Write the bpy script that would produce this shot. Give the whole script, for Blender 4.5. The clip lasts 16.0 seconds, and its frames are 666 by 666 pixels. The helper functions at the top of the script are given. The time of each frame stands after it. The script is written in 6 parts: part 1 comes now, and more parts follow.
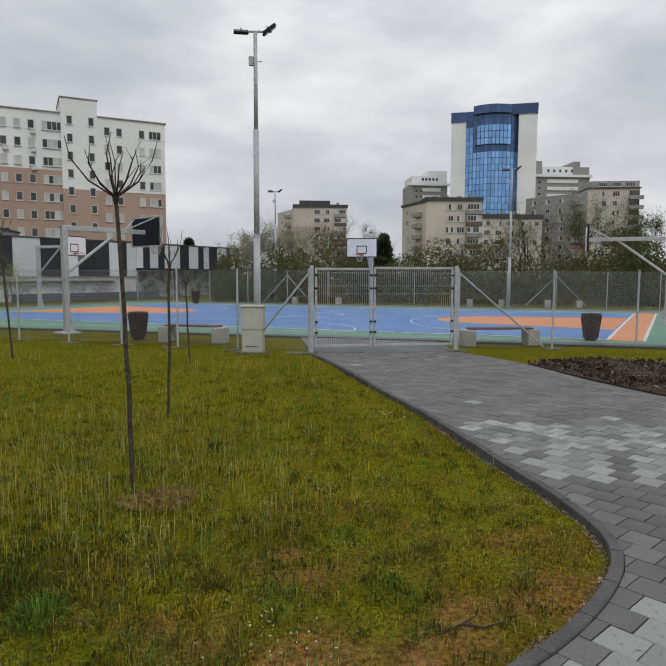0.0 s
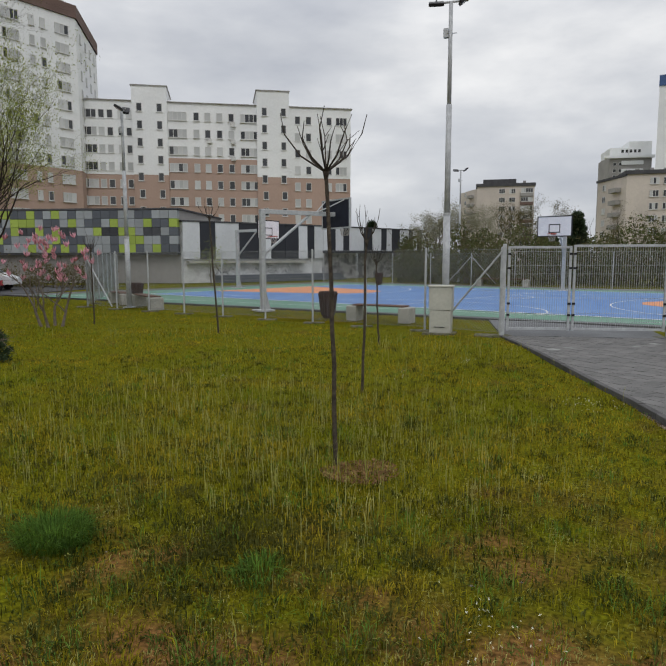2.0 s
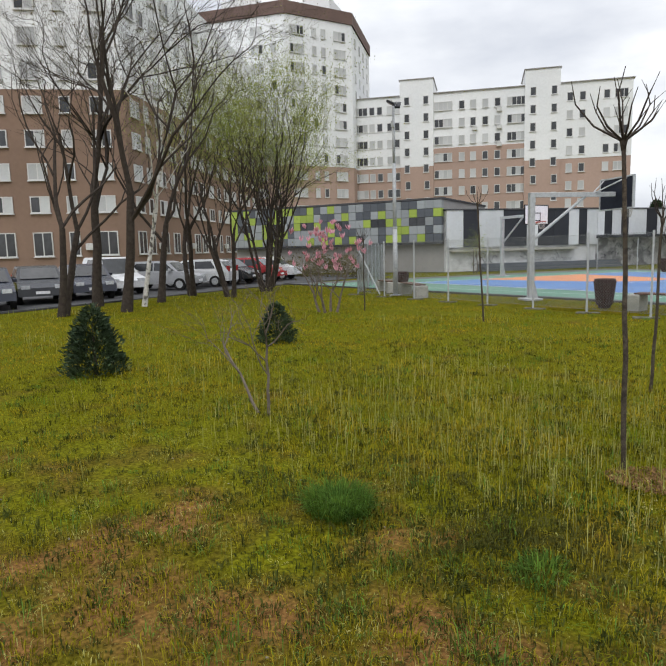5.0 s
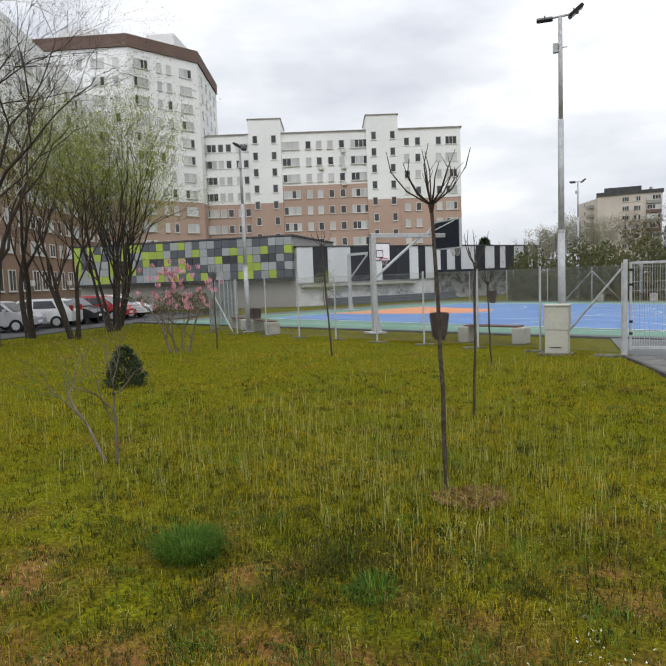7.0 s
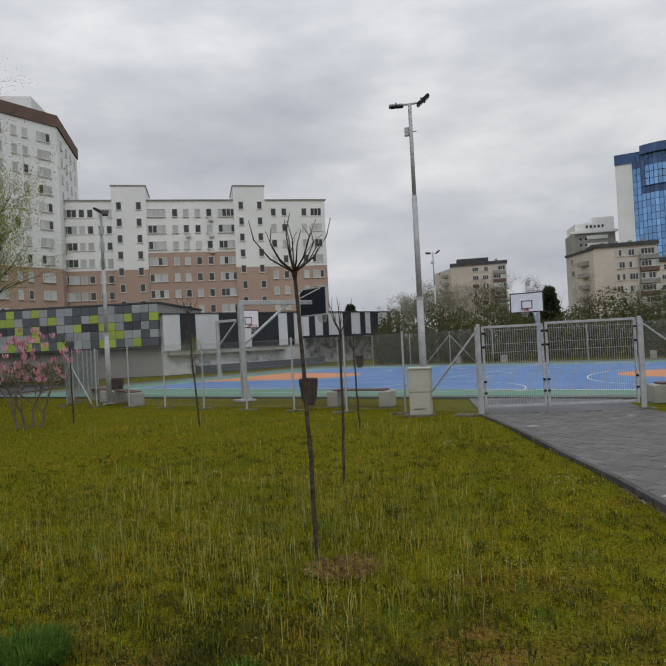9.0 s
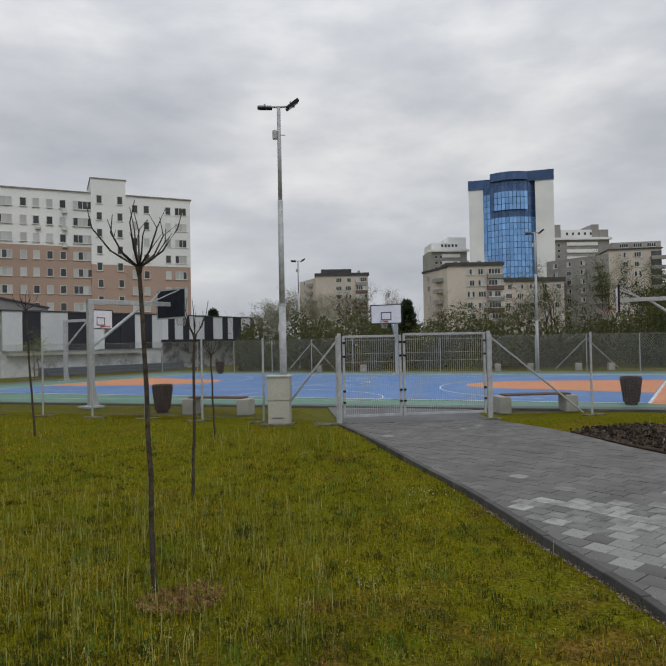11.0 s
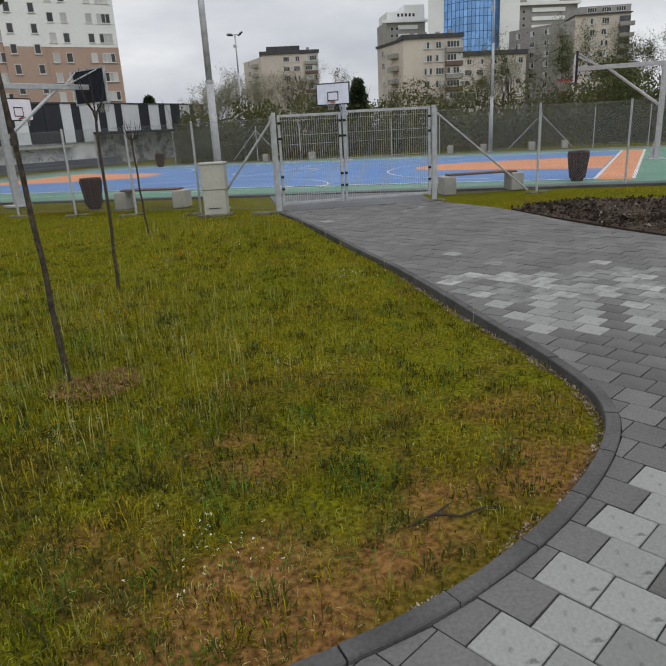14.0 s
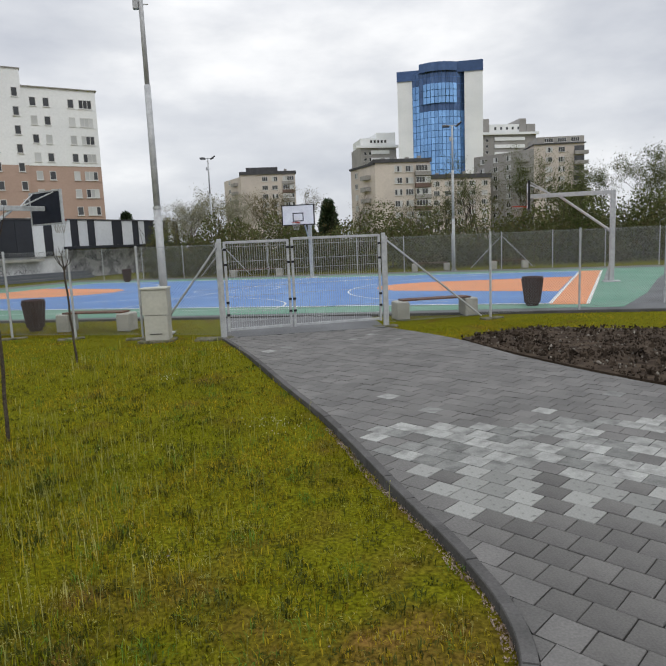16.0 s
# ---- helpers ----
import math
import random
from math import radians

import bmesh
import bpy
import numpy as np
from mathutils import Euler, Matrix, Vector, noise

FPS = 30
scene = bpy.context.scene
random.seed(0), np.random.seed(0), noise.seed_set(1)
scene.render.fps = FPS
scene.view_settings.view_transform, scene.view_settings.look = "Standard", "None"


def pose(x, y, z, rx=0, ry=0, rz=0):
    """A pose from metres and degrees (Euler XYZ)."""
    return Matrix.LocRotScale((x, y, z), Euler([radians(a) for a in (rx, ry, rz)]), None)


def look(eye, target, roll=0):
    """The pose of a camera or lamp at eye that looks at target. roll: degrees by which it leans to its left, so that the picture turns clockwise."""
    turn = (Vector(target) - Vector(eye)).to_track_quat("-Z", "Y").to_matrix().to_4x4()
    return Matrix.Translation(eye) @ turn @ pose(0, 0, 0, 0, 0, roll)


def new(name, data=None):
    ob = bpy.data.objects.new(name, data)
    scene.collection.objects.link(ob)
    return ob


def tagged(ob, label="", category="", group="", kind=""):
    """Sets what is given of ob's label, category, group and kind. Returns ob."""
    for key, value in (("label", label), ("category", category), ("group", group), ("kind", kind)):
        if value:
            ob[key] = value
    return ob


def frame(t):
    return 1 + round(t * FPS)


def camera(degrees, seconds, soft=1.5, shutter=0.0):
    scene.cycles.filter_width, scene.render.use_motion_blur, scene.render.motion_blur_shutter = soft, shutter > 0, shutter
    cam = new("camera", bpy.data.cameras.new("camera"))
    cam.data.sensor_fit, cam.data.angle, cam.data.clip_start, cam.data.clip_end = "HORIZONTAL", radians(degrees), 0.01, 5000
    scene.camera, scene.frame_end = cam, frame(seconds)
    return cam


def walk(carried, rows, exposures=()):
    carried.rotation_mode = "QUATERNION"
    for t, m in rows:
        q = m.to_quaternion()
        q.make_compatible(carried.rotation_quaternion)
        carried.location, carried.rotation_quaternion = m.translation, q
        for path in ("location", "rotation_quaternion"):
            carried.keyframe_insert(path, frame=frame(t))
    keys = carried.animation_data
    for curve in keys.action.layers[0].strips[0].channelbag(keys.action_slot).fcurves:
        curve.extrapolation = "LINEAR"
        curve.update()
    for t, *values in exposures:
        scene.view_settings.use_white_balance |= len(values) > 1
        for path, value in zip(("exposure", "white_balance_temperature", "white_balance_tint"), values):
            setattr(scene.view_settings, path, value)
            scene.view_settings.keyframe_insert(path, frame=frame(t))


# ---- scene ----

cam = camera(55.9, 16.0)
PATH = [
    (0, (-0.165, 3.586, 1.935), (-0.153, 5.577, 1.75), 0.2),
    (0.5, (-0.218, 3.547, 1.931), (-0.328, 5.535, 1.745), 0.3),
    (1, (-0.272, 3.579, 1.92), (-0.494, 5.556, 1.718), 0.1),
    (1.5, (-0.355, 3.687, 1.878), (-0.71, 5.642, 1.657), -0.4),
    (2, (-0.421, 3.722, 1.857), (-0.964, 5.632, 1.617), -0.1),
    (2.5, (-0.482, 3.741, 1.856), (-1.206, 5.587, 1.598), -0.6),
    (3, (-0.522, 3.78, 1.838), (-1.404, 5.554, 1.562), -0.5),
    (3.5, (-0.563, 3.762, 1.841), (-1.601, 5.448, 1.554), -1.0),
    (4, (-0.618, 3.848, 1.804), (-1.819, 5.422, 1.527), -1.1),
    (4.2, (-0.616, 3.849, 1.801), (-1.877, 5.378, 1.528), -1.6),
    (6.3, (-0.436, 3.528, 1.909), (-1.594, 5.146, 1.706), -1.3),
    (6.5, (-0.388, 3.534, 1.929), (-1.462, 5.212, 1.747), -1.3),
    (7, (-0.308, 3.512, 1.959), (-1.186, 5.301, 1.788), -2.1),
    (7.5, (-0.301, 3.563, 1.98), (-1.063, 5.407, 1.852), -2.5),
    (8, (-0.305, 3.592, 1.982), (-0.97, 5.478, 1.948), -2.9),
    (8.5, (-0.301, 3.628, 1.969), (-0.887, 5.54, 1.984), -2.7),
    (9, (-0.293, 3.606, 1.959), (-0.781, 5.545, 1.981), -2.9),
    (9.5, (-0.285, 3.697, 1.931), (-0.666, 5.661, 1.949), -2.3),
    (10, (-0.235, 3.665, 1.89), (-0.511, 5.646, 1.918), -2.1),
    (10.2, (-0.289, 3.741, 1.915), (-0.521, 5.727, 1.947), -1.9),
    (12.5, (-0.249, 4.233, 1.974), (-0.133, 6.23, 1.995), -0.4),
    (13, (-0.083, 4.292, 1.926), (-0.128, 6.29, 1.842), -1.4),
    (13.5, (-0.039, 4.099, 1.781), (-0.197, 6.039, 1.32), -7.7),
    (14, (0.078, 4.372, 1.767), (0.128, 6.273, 1.147), -3.1),
    (14.5, (0.283, 4.677, 1.746), (0.345, 6.536, 1.011), -4.7),
    (15, (0.516, 4.898, 1.828), (0.504, 6.756, 1.089), -6.5),
    (15.5, (0.731, 5.351, 1.995), (0.887, 7.306, 1.602), -3.1),
    (16, (0.8, 5.196, 2.024), (0.942, 7.17, 1.733), -2.4),
]
EXPOSURES = ((0.0, 0.04), (1.5, 0.03), (3.0, 0.25), (4.0, 0.45), (6.5, 0.7), (7.2, 0.42), (7.6, 0.15), (8.5, -0.1), (10.0, -0.14), (12.5, -0.12), (13.5, -0.13), (14.2, 0.25), (14.5, 0.35), (15.3, 0.5), (16.0, 0.3))
SKY_STRENGTH, SUN_STRENGTH = 0.78, 0.7
walk(cam, [(t, look(eye, target, roll)) for t, eye, target, roll in PATH], EXPOSURES)

# ---- sky and sun: overcast ----
world = bpy.data.worlds.new("overcast")
scene.world = world
world.use_nodes = True
wn, wl = world.node_tree.nodes, world.node_tree.links
wn.clear()
w_out = wn.new("ShaderNodeOutputWorld")
w_bg = wn.new("ShaderNodeBackground")
w_sky = wn.new("ShaderNodeTexSky")
w_sky.sky_type = "NISHITA"
w_sky.sun_disc = False
w_sky.sun_elevation, w_sky.sun_rotation = radians(52), radians(155)
w_tc = wn.new("ShaderNodeTexCoord")
w_map = wn.new("ShaderNodeMapping")
w_map.inputs["Scale"].default_value = (1.0, 1.0, 2.6)
w_n1 = wn.new("ShaderNodeTexNoise")
w_n1.inputs["Scale"].default_value, w_n1.inputs["Detail"].default_value = 2.3, 7.0
w_n1.inputs["Roughness"].default_value = 0.52
w_ramp = wn.new("ShaderNodeValToRGB")
w_ramp.color_ramp.elements[0].position, w_ramp.color_ramp.elements[0].color = 0.34, (0.57, 0.60, 0.67, 1)
w_ramp.color_ramp.elements[1].position, w_ramp.color_ramp.elements[1].color = 0.68, (1.17, 1.17, 1.17, 1)
w_mid = w_ramp.color_ramp.elements.new(0.52)
w_mid.color = (0.82, 0.84, 0.88, 1)
w_mul = wn.new("ShaderNodeMix")
w_mul.data_type = "RGBA"
w_mul.inputs[0].default_value = 0.93
w_scale = wn.new("ShaderNodeMix")
w_scale.data_type, w_scale.blend_type = "RGBA", "MULTIPLY"
w_scale.inputs[0].default_value = 1.0
w_scale.inputs[7].default_value = (0.1, 0.1, 0.1, 1)
wl.new(w_tc.outputs["Generated"], w_map.inputs["Vector"])
wl.new(w_map.outputs["Vector"], w_n1.inputs["Vector"])
wl.new(w_n1.outputs["Fac"], w_ramp.inputs["Fac"])
wl.new(w_sky.outputs["Color"], w_scale.inputs[6])
wl.new(w_scale.outputs[2], w_mul.inputs[6])
wl.new(w_ramp.outputs["Color"], w_mul.inputs[7])
wl.new(w_mul.outputs[2], w_bg.inputs["Color"])
w_sep = wn.new("ShaderNodeSeparateXYZ")
wl.new(w_tc.outputs["Generated"], w_sep.inputs["Vector"])
w_zen = wn.new("ShaderNodeMapRange")
w_zen.inputs["From Min"].default_value, w_zen.inputs["From Max"].default_value = 0.3, 0.95
w_zen.inputs["To Min"].default_value, w_zen.inputs["To Max"].default_value = SKY_STRENGTH, 1.8 * SKY_STRENGTH
wl.new(w_sep.outputs["Z"], w_zen.inputs["Value"])
wl.new(w_zen.outputs["Result"], w_bg.inputs["Strength"])
wl.new(w_bg.outputs["Background"], w_out.inputs["Surface"])
sun = new("sun", bpy.data.lights.new("sun", "SUN"))
sun.data.energy, sun.data.angle, sun.data.color = SUN_STRENGTH, radians(25), (1.0, 0.97, 0.93)
sun.matrix_world = pose(0, 0, 40, 38, 0, 25)


# ---- materials ----
def mat(name, c1, c2=None, rough=0.8, metal=0.0, scale=6.0, detail=5.0, bump=0.15, fine=60.0, c3=None, obj_rand=0.0, island=0.0, lo=0.35, hi=0.65, spec=0.2, coords="Object", thin=0.0, amp=1.0):
    """Surface with colour varied at two scales, a fine relief, and a shade of its own for each object or loose piece."""
    m = bpy.data.materials.new(name)
    m.use_nodes = True
    n, l = m.node_tree.nodes, m.node_tree.links
    b = n["Principled BSDF"]
    b.inputs["Roughness"].default_value, b.inputs["Metallic"].default_value = rough, metal
    b.inputs["Specular IOR Level"].default_value = spec
    c2 = c2 or tuple(x * 0.75 for x in c1)
    tc = n.new("ShaderNodeTexCoord")
    n1 = n.new("ShaderNodeTexNoise")
    n1.inputs["Scale"].default_value, n1.inputs["Detail"].default_value = scale, detail
    l.new(tc.outputs[coords], n1.inputs["Vector"])
    n2 = n.new("ShaderNodeTexNoise")
    n2.inputs["Scale"].default_value, n2.inputs["Detail"].default_value = fine, 3.0
    l.new(tc.outputs[coords], n2.inputs["Vector"])
    r = n.new("ShaderNodeValToRGB")
    r.color_ramp.elements[0].position, r.color_ramp.elements[0].color = lo, (*c1, 1)
    r.color_ramp.elements[1].position, r.color_ramp.elements[1].color = hi, (*c2, 1)
    if c3:
        e = r.color_ramp.elements.new(0.5 * (lo + hi))
        e.color = (*c3, 1)
    l.new(n1.outputs["Fac"], r.inputs["Fac"])
    mx = n.new("ShaderNodeMix")
    mx.data_type, mx.blend_type = "RGBA", "MULTIPLY"
    mx.inputs[0].default_value = 1.0
    fr = n.new("ShaderNodeMapRange")
    fr.inputs["From Min"].default_value, fr.inputs["From Max"].default_value = 0.3, 0.7
    fr.inputs["To Min"].default_value, fr.inputs["To Max"].default_value = 1 - 0.18 * amp, 1 + 0.15 * amp
    l.new(n2.outputs["Fac"], fr.inputs["Value"])
    l.new(r.outputs["Color"], mx.inputs[6])
    l.new(fr.outputs["Result"], mx.inputs[7])
    last = mx.outputs[2]
    if obj_rand or island:
        if island:
            src = n.new("ShaderNodeNewGeometry").outputs["Random Per Island"]
        else:
            src = n.new("ShaderNodeObjectInfo").outputs["Random"]
        rr = n.new("ShaderNodeMapRange")
        k = island or obj_rand
        rr.inputs["To Min"].default_value, rr.inputs["To Max"].default_value = 1 - k, 1 + k
        l.new(src, rr.inputs["Value"])
        m2 = n.new("ShaderNodeMix")
        m2.data_type, m2.blend_type = "RGBA", "MULTIPLY"
        m2.inputs[0].default_value = 1.0
        l.new(last, m2.inputs[6])
        l.new(rr.outputs["Result"], m2.inputs[7])
        last = m2.outputs[2]
    l.new(last, b.inputs["Base Color"])
    if thin:
        tr, ms = n.new("ShaderNodeBsdfTranslucent"), n.new("ShaderNodeMixShader")
        ms.inputs["Fac"].default_value = thin
        l.new(last, tr.inputs["Color"])
        l.new(b.outputs["BSDF"], ms.inputs[1])
        l.new(tr.outputs["BSDF"], ms.inputs[2])
        l.new(ms.outputs["Shader"], n["Material Output"].inputs["Surface"])
    if bump:
        bp = n.new("ShaderNodeBump")
        bp.inputs["Strength"].default_value, bp.inputs["Distance"].default_value = bump, 0.02
        l.new(n2.outputs["Fac"], bp.inputs["Height"])
        l.new(bp.outputs["Normal"], b.inputs["Normal"])
    return m


M_SOIL = mat("lawn_soil", (0.175, 0.092, 0.03), (0.112, 0.112, 0.005), 0.95, spec=0.03, scale=1.3, detail=14, fine=34, bump=1.0, amp=3.4, c3=(0.105, 0.082, 0.010), lo=0.36, hi=0.64)
# worn brown ground towards the path, greener further out
_n, _l = M_SOIL.node_tree.nodes, M_SOIL.node_tree.links
_ramp = next(k for k in _n if k.type == "VALTORGB")
_old = _ramp.inputs["Fac"].links[0].from_socket
_sep, _mr, _add = _n.new("ShaderNodeSeparateXYZ"), _n.new("ShaderNodeMapRange"), _n.new("ShaderNodeMath")
_l.new(next(k for k in _n if k.type == "TEX_COORD").outputs["Object"], _sep.inputs["Vector"])
_lean = _n.new("ShaderNodeMath")
_lean.operation = "MULTIPLY_ADD"
_lean.inputs[1].default_value = -0.35
_l.new(_sep.outputs["X"], _lean.inputs[0])
_l.new(_sep.outputs["Y"], _lean.inputs[2])
_l.new(_lean.outputs["Value"], _mr.inputs["Value"])
_mr.inputs["From Min"].default_value, _mr.inputs["From Max"].default_value = 5.6, 9.8
_mr.inputs["To Min"].default_value, _mr.inputs["To Max"].default_value = -0.15, 0.2
_l.new(_old, _add.inputs[0])
_l.new(_mr.outputs["Result"], _add.inputs[1])
_l.new(_add.outputs["Value"], _ramp.inputs["Fac"])
M_GRASS = mat("grass_blade", (0.15, 0.165, 0.006), (0.32, 0.235, 0.02), 0.8, spec=0.04, scale=0.7, detail=8, fine=9, bump=0, island=0.7, thin=0.4)
# weed green darkened to carry the shade of the undergrowth in its colour
M_WEEDSHADE = mat("shaded_weed_leaf", (0.045, 0.06, 0.012), (0.085, 0.085, 0.02), 0.85, spec=0.04, scale=1.5, detail=6, fine=20, bump=0, island=0.5, thin=0.25)
M_STALK = mat("dry_stalk", (0.40, 0.375, 0.13), (0.24, 0.26, 0.06), 0.85, spec=0.04, scale=0.9, fine=20, bump=0, island=0.3, thin=0.3)
M_CLUMP = mat("dark_clump_leaf", (0.085, 0.165, 0.03), (0.125, 0.215, 0.03), 0.7, spec=0.06, scale=5, fine=30, bump=0, island=0.6, thin=0.5)
M_PETAL = mat("white_petal", (0.75, 0.75, 0.66), (0.62, 0.62, 0.45), 0.8, scale=30, bump=0)
M_CONC = mat("pale_concrete", (0.42, 0.41, 0.37), (0.30, 0.30, 0.26), 0.9, scale=3, fine=40, bump=0.3)
M_FOOT = mat("mossy_concrete", (0.19, 0.18, 0.14), (0.07, 0.07, 0.035), 0.95, scale=7, detail=8, fine=40, bump=0.4, spec=0.05)
M_KERB = mat("kerb_concrete", (0.105, 0.102, 0.10), (0.065, 0.064, 0.062), 0.9, scale=2.2, fine=50, bump=0.35, obj_rand=0.12)
M_JOINT = mat("joint_sand", (0.035, 0.033, 0.03), (0.055, 0.05, 0.044), 0.95, scale=3, fine=80, bump=0.4)
M_PAVE_D = mat("dark_paver", (0.122, 0.118, 0.112), (0.09, 0.087, 0.083), 0.62, scale=2.5, fine=70, bump=0.2, obj_rand=0.16)
M_PAVE_L = mat("light_paver", (0.225, 0.228, 0.216), (0.115, 0.115, 0.11), 0.75, scale=16, detail=6, fine=60, bump=0.15, obj_rand=0.24, amp=0.7, c3=(0.215, 0.22, 0.207), lo=0.54, hi=0.68)
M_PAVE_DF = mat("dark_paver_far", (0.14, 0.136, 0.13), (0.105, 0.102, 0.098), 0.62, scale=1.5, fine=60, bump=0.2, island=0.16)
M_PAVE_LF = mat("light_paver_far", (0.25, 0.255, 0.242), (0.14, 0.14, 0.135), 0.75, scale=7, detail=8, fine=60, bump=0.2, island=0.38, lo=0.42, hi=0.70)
M_MULCH = mat("black_mulch", (0.028, 0.021, 0.016), (0.055, 0.042, 0.031), 0.95, spec=0.05, scale=4, fine=30, bump=0.5, island=0.5)
M_STONE = mat("rubble_stone", (0.24, 0.22, 0.19), (0.15, 0.135, 0.115), 0.9, scale=12, fine=50, island=0.3)
M_STEEL = mat("galvanised_steel", (0.46, 0.475, 0.48), (0.36, 0.37, 0.38), 0.6, 0.1, scale=9, fine=90, bump=0.05)
M_WIRE = mat("galvanised_wire", (0.30, 0.31, 0.315), (0.22, 0.23, 0.235), 0.55, 0.3, scale=9, fine=90, bump=0)
M_BLACK = mat("black_plastic", (0.015, 0.015, 0.018), (0.025, 0.025, 0.028), 0.45, scale=10)
M_BOARDBK = mat("navy_board_back", (0.012, 0.015, 0.026), (0.02, 0.024, 0.038), 0.5, scale=4, bump=0.05)
M_WHITE = mat("white_board", (0.78, 0.78, 0.79), (0.70, 0.70, 0.72), 0.5, scale=3, bump=0.03)
M_RED = mat("red_rim", (0.42, 0.06, 0.035), (0.34, 0.05, 0.03), 0.5, scale=20, bump=0)
M_NET = mat("net_cord", (0.45, 0.42, 0.38), None, 0.9, scale=30, bump=0)
M_BLUE = mat("court_blue", (0.085, 0.185, 0.41), (0.125, 0.235, 0.45), 0.65, scale=0.5, detail=8, fine=30, bump=0.06)
M_GREEN = mat("court_green", (0.095, 0.235, 0.165), (0.15, 0.27, 0.205), 0.65, scale=0.5, detail=8, fine=30, bump=0.06)
M_ORANGE = mat("court_orange", (0.58, 0.235, 0.11), (0.62, 0.27, 0.13), 0.65, scale=0.6, detail=8, fine=30, bump=0.06)
M_LINE = mat("court_line", (0.66, 0.66, 0.64), (0.56, 0.57, 0.56), 0.7, scale=2, fine=30, bump=0)
M_LINEP = mat("court_line_worn", (0.60, 0.56, 0.52), (0.5, 0.48, 0.46), 0.7, scale=2, fine=30, bump=0)
M_ASPH = mat("asphalt", (0.12, 0.125, 0.13), (0.075, 0.078, 0.082), 0.55, scale=0.8, detail=8, fine=60, bump=0.2)
M_ROAD = mat("road_asphalt", (0.085, 0.085, 0.088), (0.06, 0.06, 0.063), 0.8, scale=0.6, detail=8, fine=40, bump=0.2)
M_WOOD = mat("bench_plank", (0.085, 0.04, 0.025), (0.13, 0.06, 0.035), 0.6, scale=8, fine=40)
M_BIN = mat("brown_bin", (0.05, 0.022, 0.018), (0.035, 0.016, 0.014), 0.5, scale=10, fine=60)
M_CAB = mat("cabinet_grey", (0.45, 0.445, 0.39), (0.38, 0.375, 0.33), 0.6, scale=1.6, fine=14, bump=0.02, amp=0.35)
M_BARKD = mat("dark_bark", (0.035, 0.027, 0.022), (0.06, 0.048, 0.038), 0.9, scale=9, fine=40, bump=0.5)
M_BARKG = mat("sapling_bark", (0.095, 0.078, 0.058), (0.045, 0.037, 0.03), 0.9, scale=22, detail=8, fine=90, bump=0.5, spec=0.05, amp=2.0)
M_BARKB = mat("birch_bark", (0.55, 0.53, 0.49), (0.10, 0.09, 0.08), 0.8, scale=6, detail=7, fine=30, bump=0.3, lo=0.5, hi=0.62)
M_BARKP = mat("pale_twig", (0.17, 0.14, 0.115), (0.11, 0.09, 0.075), 0.9, scale=10, fine=40, bump=0.2)
M_LEAFY = mat("young_leaf", (0.24, 0.3, 0.055), (0.32, 0.34, 0.08), 0.7, scale=0.7, fine=8, bump=0, island=0.35, thin=0.35)
M_LEAFG = mat("hedge_leaf", (0.065, 0.085, 0.024), (0.11, 0.12, 0.042), 0.75, scale=0.5, fine=6, bump=0, island=0.4, thin=0.35)
M_LEAFW = mat("blossom_haze", (0.30, 0.29, 0.22), (0.20, 0.20, 0.12), 0.8, scale=0.8, fine=6, bump=0, island=0.35, thin=0.35)
M_LEAFO = mat("olive_bud", (0.125, 0.11, 0.045), (0.09, 0.08, 0.036), 0.8, scale=0.6, fine=6, bump=0, island=0.4, thin=0.35)
M_CONIF = mat("conifer_needle", (0.028, 0.048, 0.024), (0.05, 0.075, 0.033), 0.75, scale=2, fine=20, bump=0, island=0.45)
M_PINK = mat("magnolia_petal", (0.50, 0.19, 0.26), (0.66, 0.42, 0.45), 0.6, scale=12, fine=30, bump=0, island=0.25)
M_WALLW = mat("white_render", (0.79, 0.80, 0.80), (0.71, 0.725, 0.73), 0.9, scale=0.12, detail=9, fine=3, bump=0.0, amp=0.25)
M_WALLB = mat("salmon_brown_render", (0.43, 0.31, 0.255), (0.38, 0.275, 0.225), 0.9, scale=0.12, detail=9, fine=3, bump=0.0, amp=0.25)
M_WALLD = mat("umber_render", (0.25, 0.168, 0.125), (0.215, 0.145, 0.108), 0.9, scale=0.12, detail=9, fine=3, bump=0.0, amp=0.25)
M_CREAM = mat("weathered_cream_render", (0.58, 0.52, 0.465), (0.48, 0.43, 0.39), 0.9, scale=0.14, detail=10, fine=2, bump=0.0, amp=0.25)
M_GREYW = mat("grey_concrete_wall", (0.33, 0.32, 0.305), (0.26, 0.25, 0.24), 0.9, scale=0.15, detail=10, fine=2, bump=0.0, amp=0.25)
M_ROOF = mat("dark_roof_edge", (0.055, 0.055, 0.06), (0.085, 0.085, 0.09), 0.8, scale=0.8, fine=6)
M_BAND = mat("brown_parapet", (0.155, 0.105, 0.09), (0.13, 0.09, 0.078), 0.85, scale=0.3, fine=4, bump=0.0, amp=0.25)
M_FRAME = mat("white_window_frame", (0.60, 0.60, 0.59), (0.54, 0.54, 0.53), 0.5, scale=2, bump=0, amp=0.25)
M_BLIND = mat("roller_blind", (0.50, 0.51, 0.51), (0.42, 0.43, 0.43), 0.7, scale=0.4, fine=8, bump=0, obj_rand=0.18, amp=0.25)
M_GLASS = mat("window_glass", (0.018, 0.02, 0.023), (0.05, 0.052, 0.055), 0.12, scale=0.5, fine=3, bump=0, obj_rand=0.4, spec=0.6)
M_TOWERB = mat("tower_glass", (0.16, 0.32, 0.60), (0.20, 0.38, 0.66), 0.12, 0.75, scale=0.06, detail=6, fine=1, bump=0, obj_rand=0.16, spec=0.7, amp=0.25)
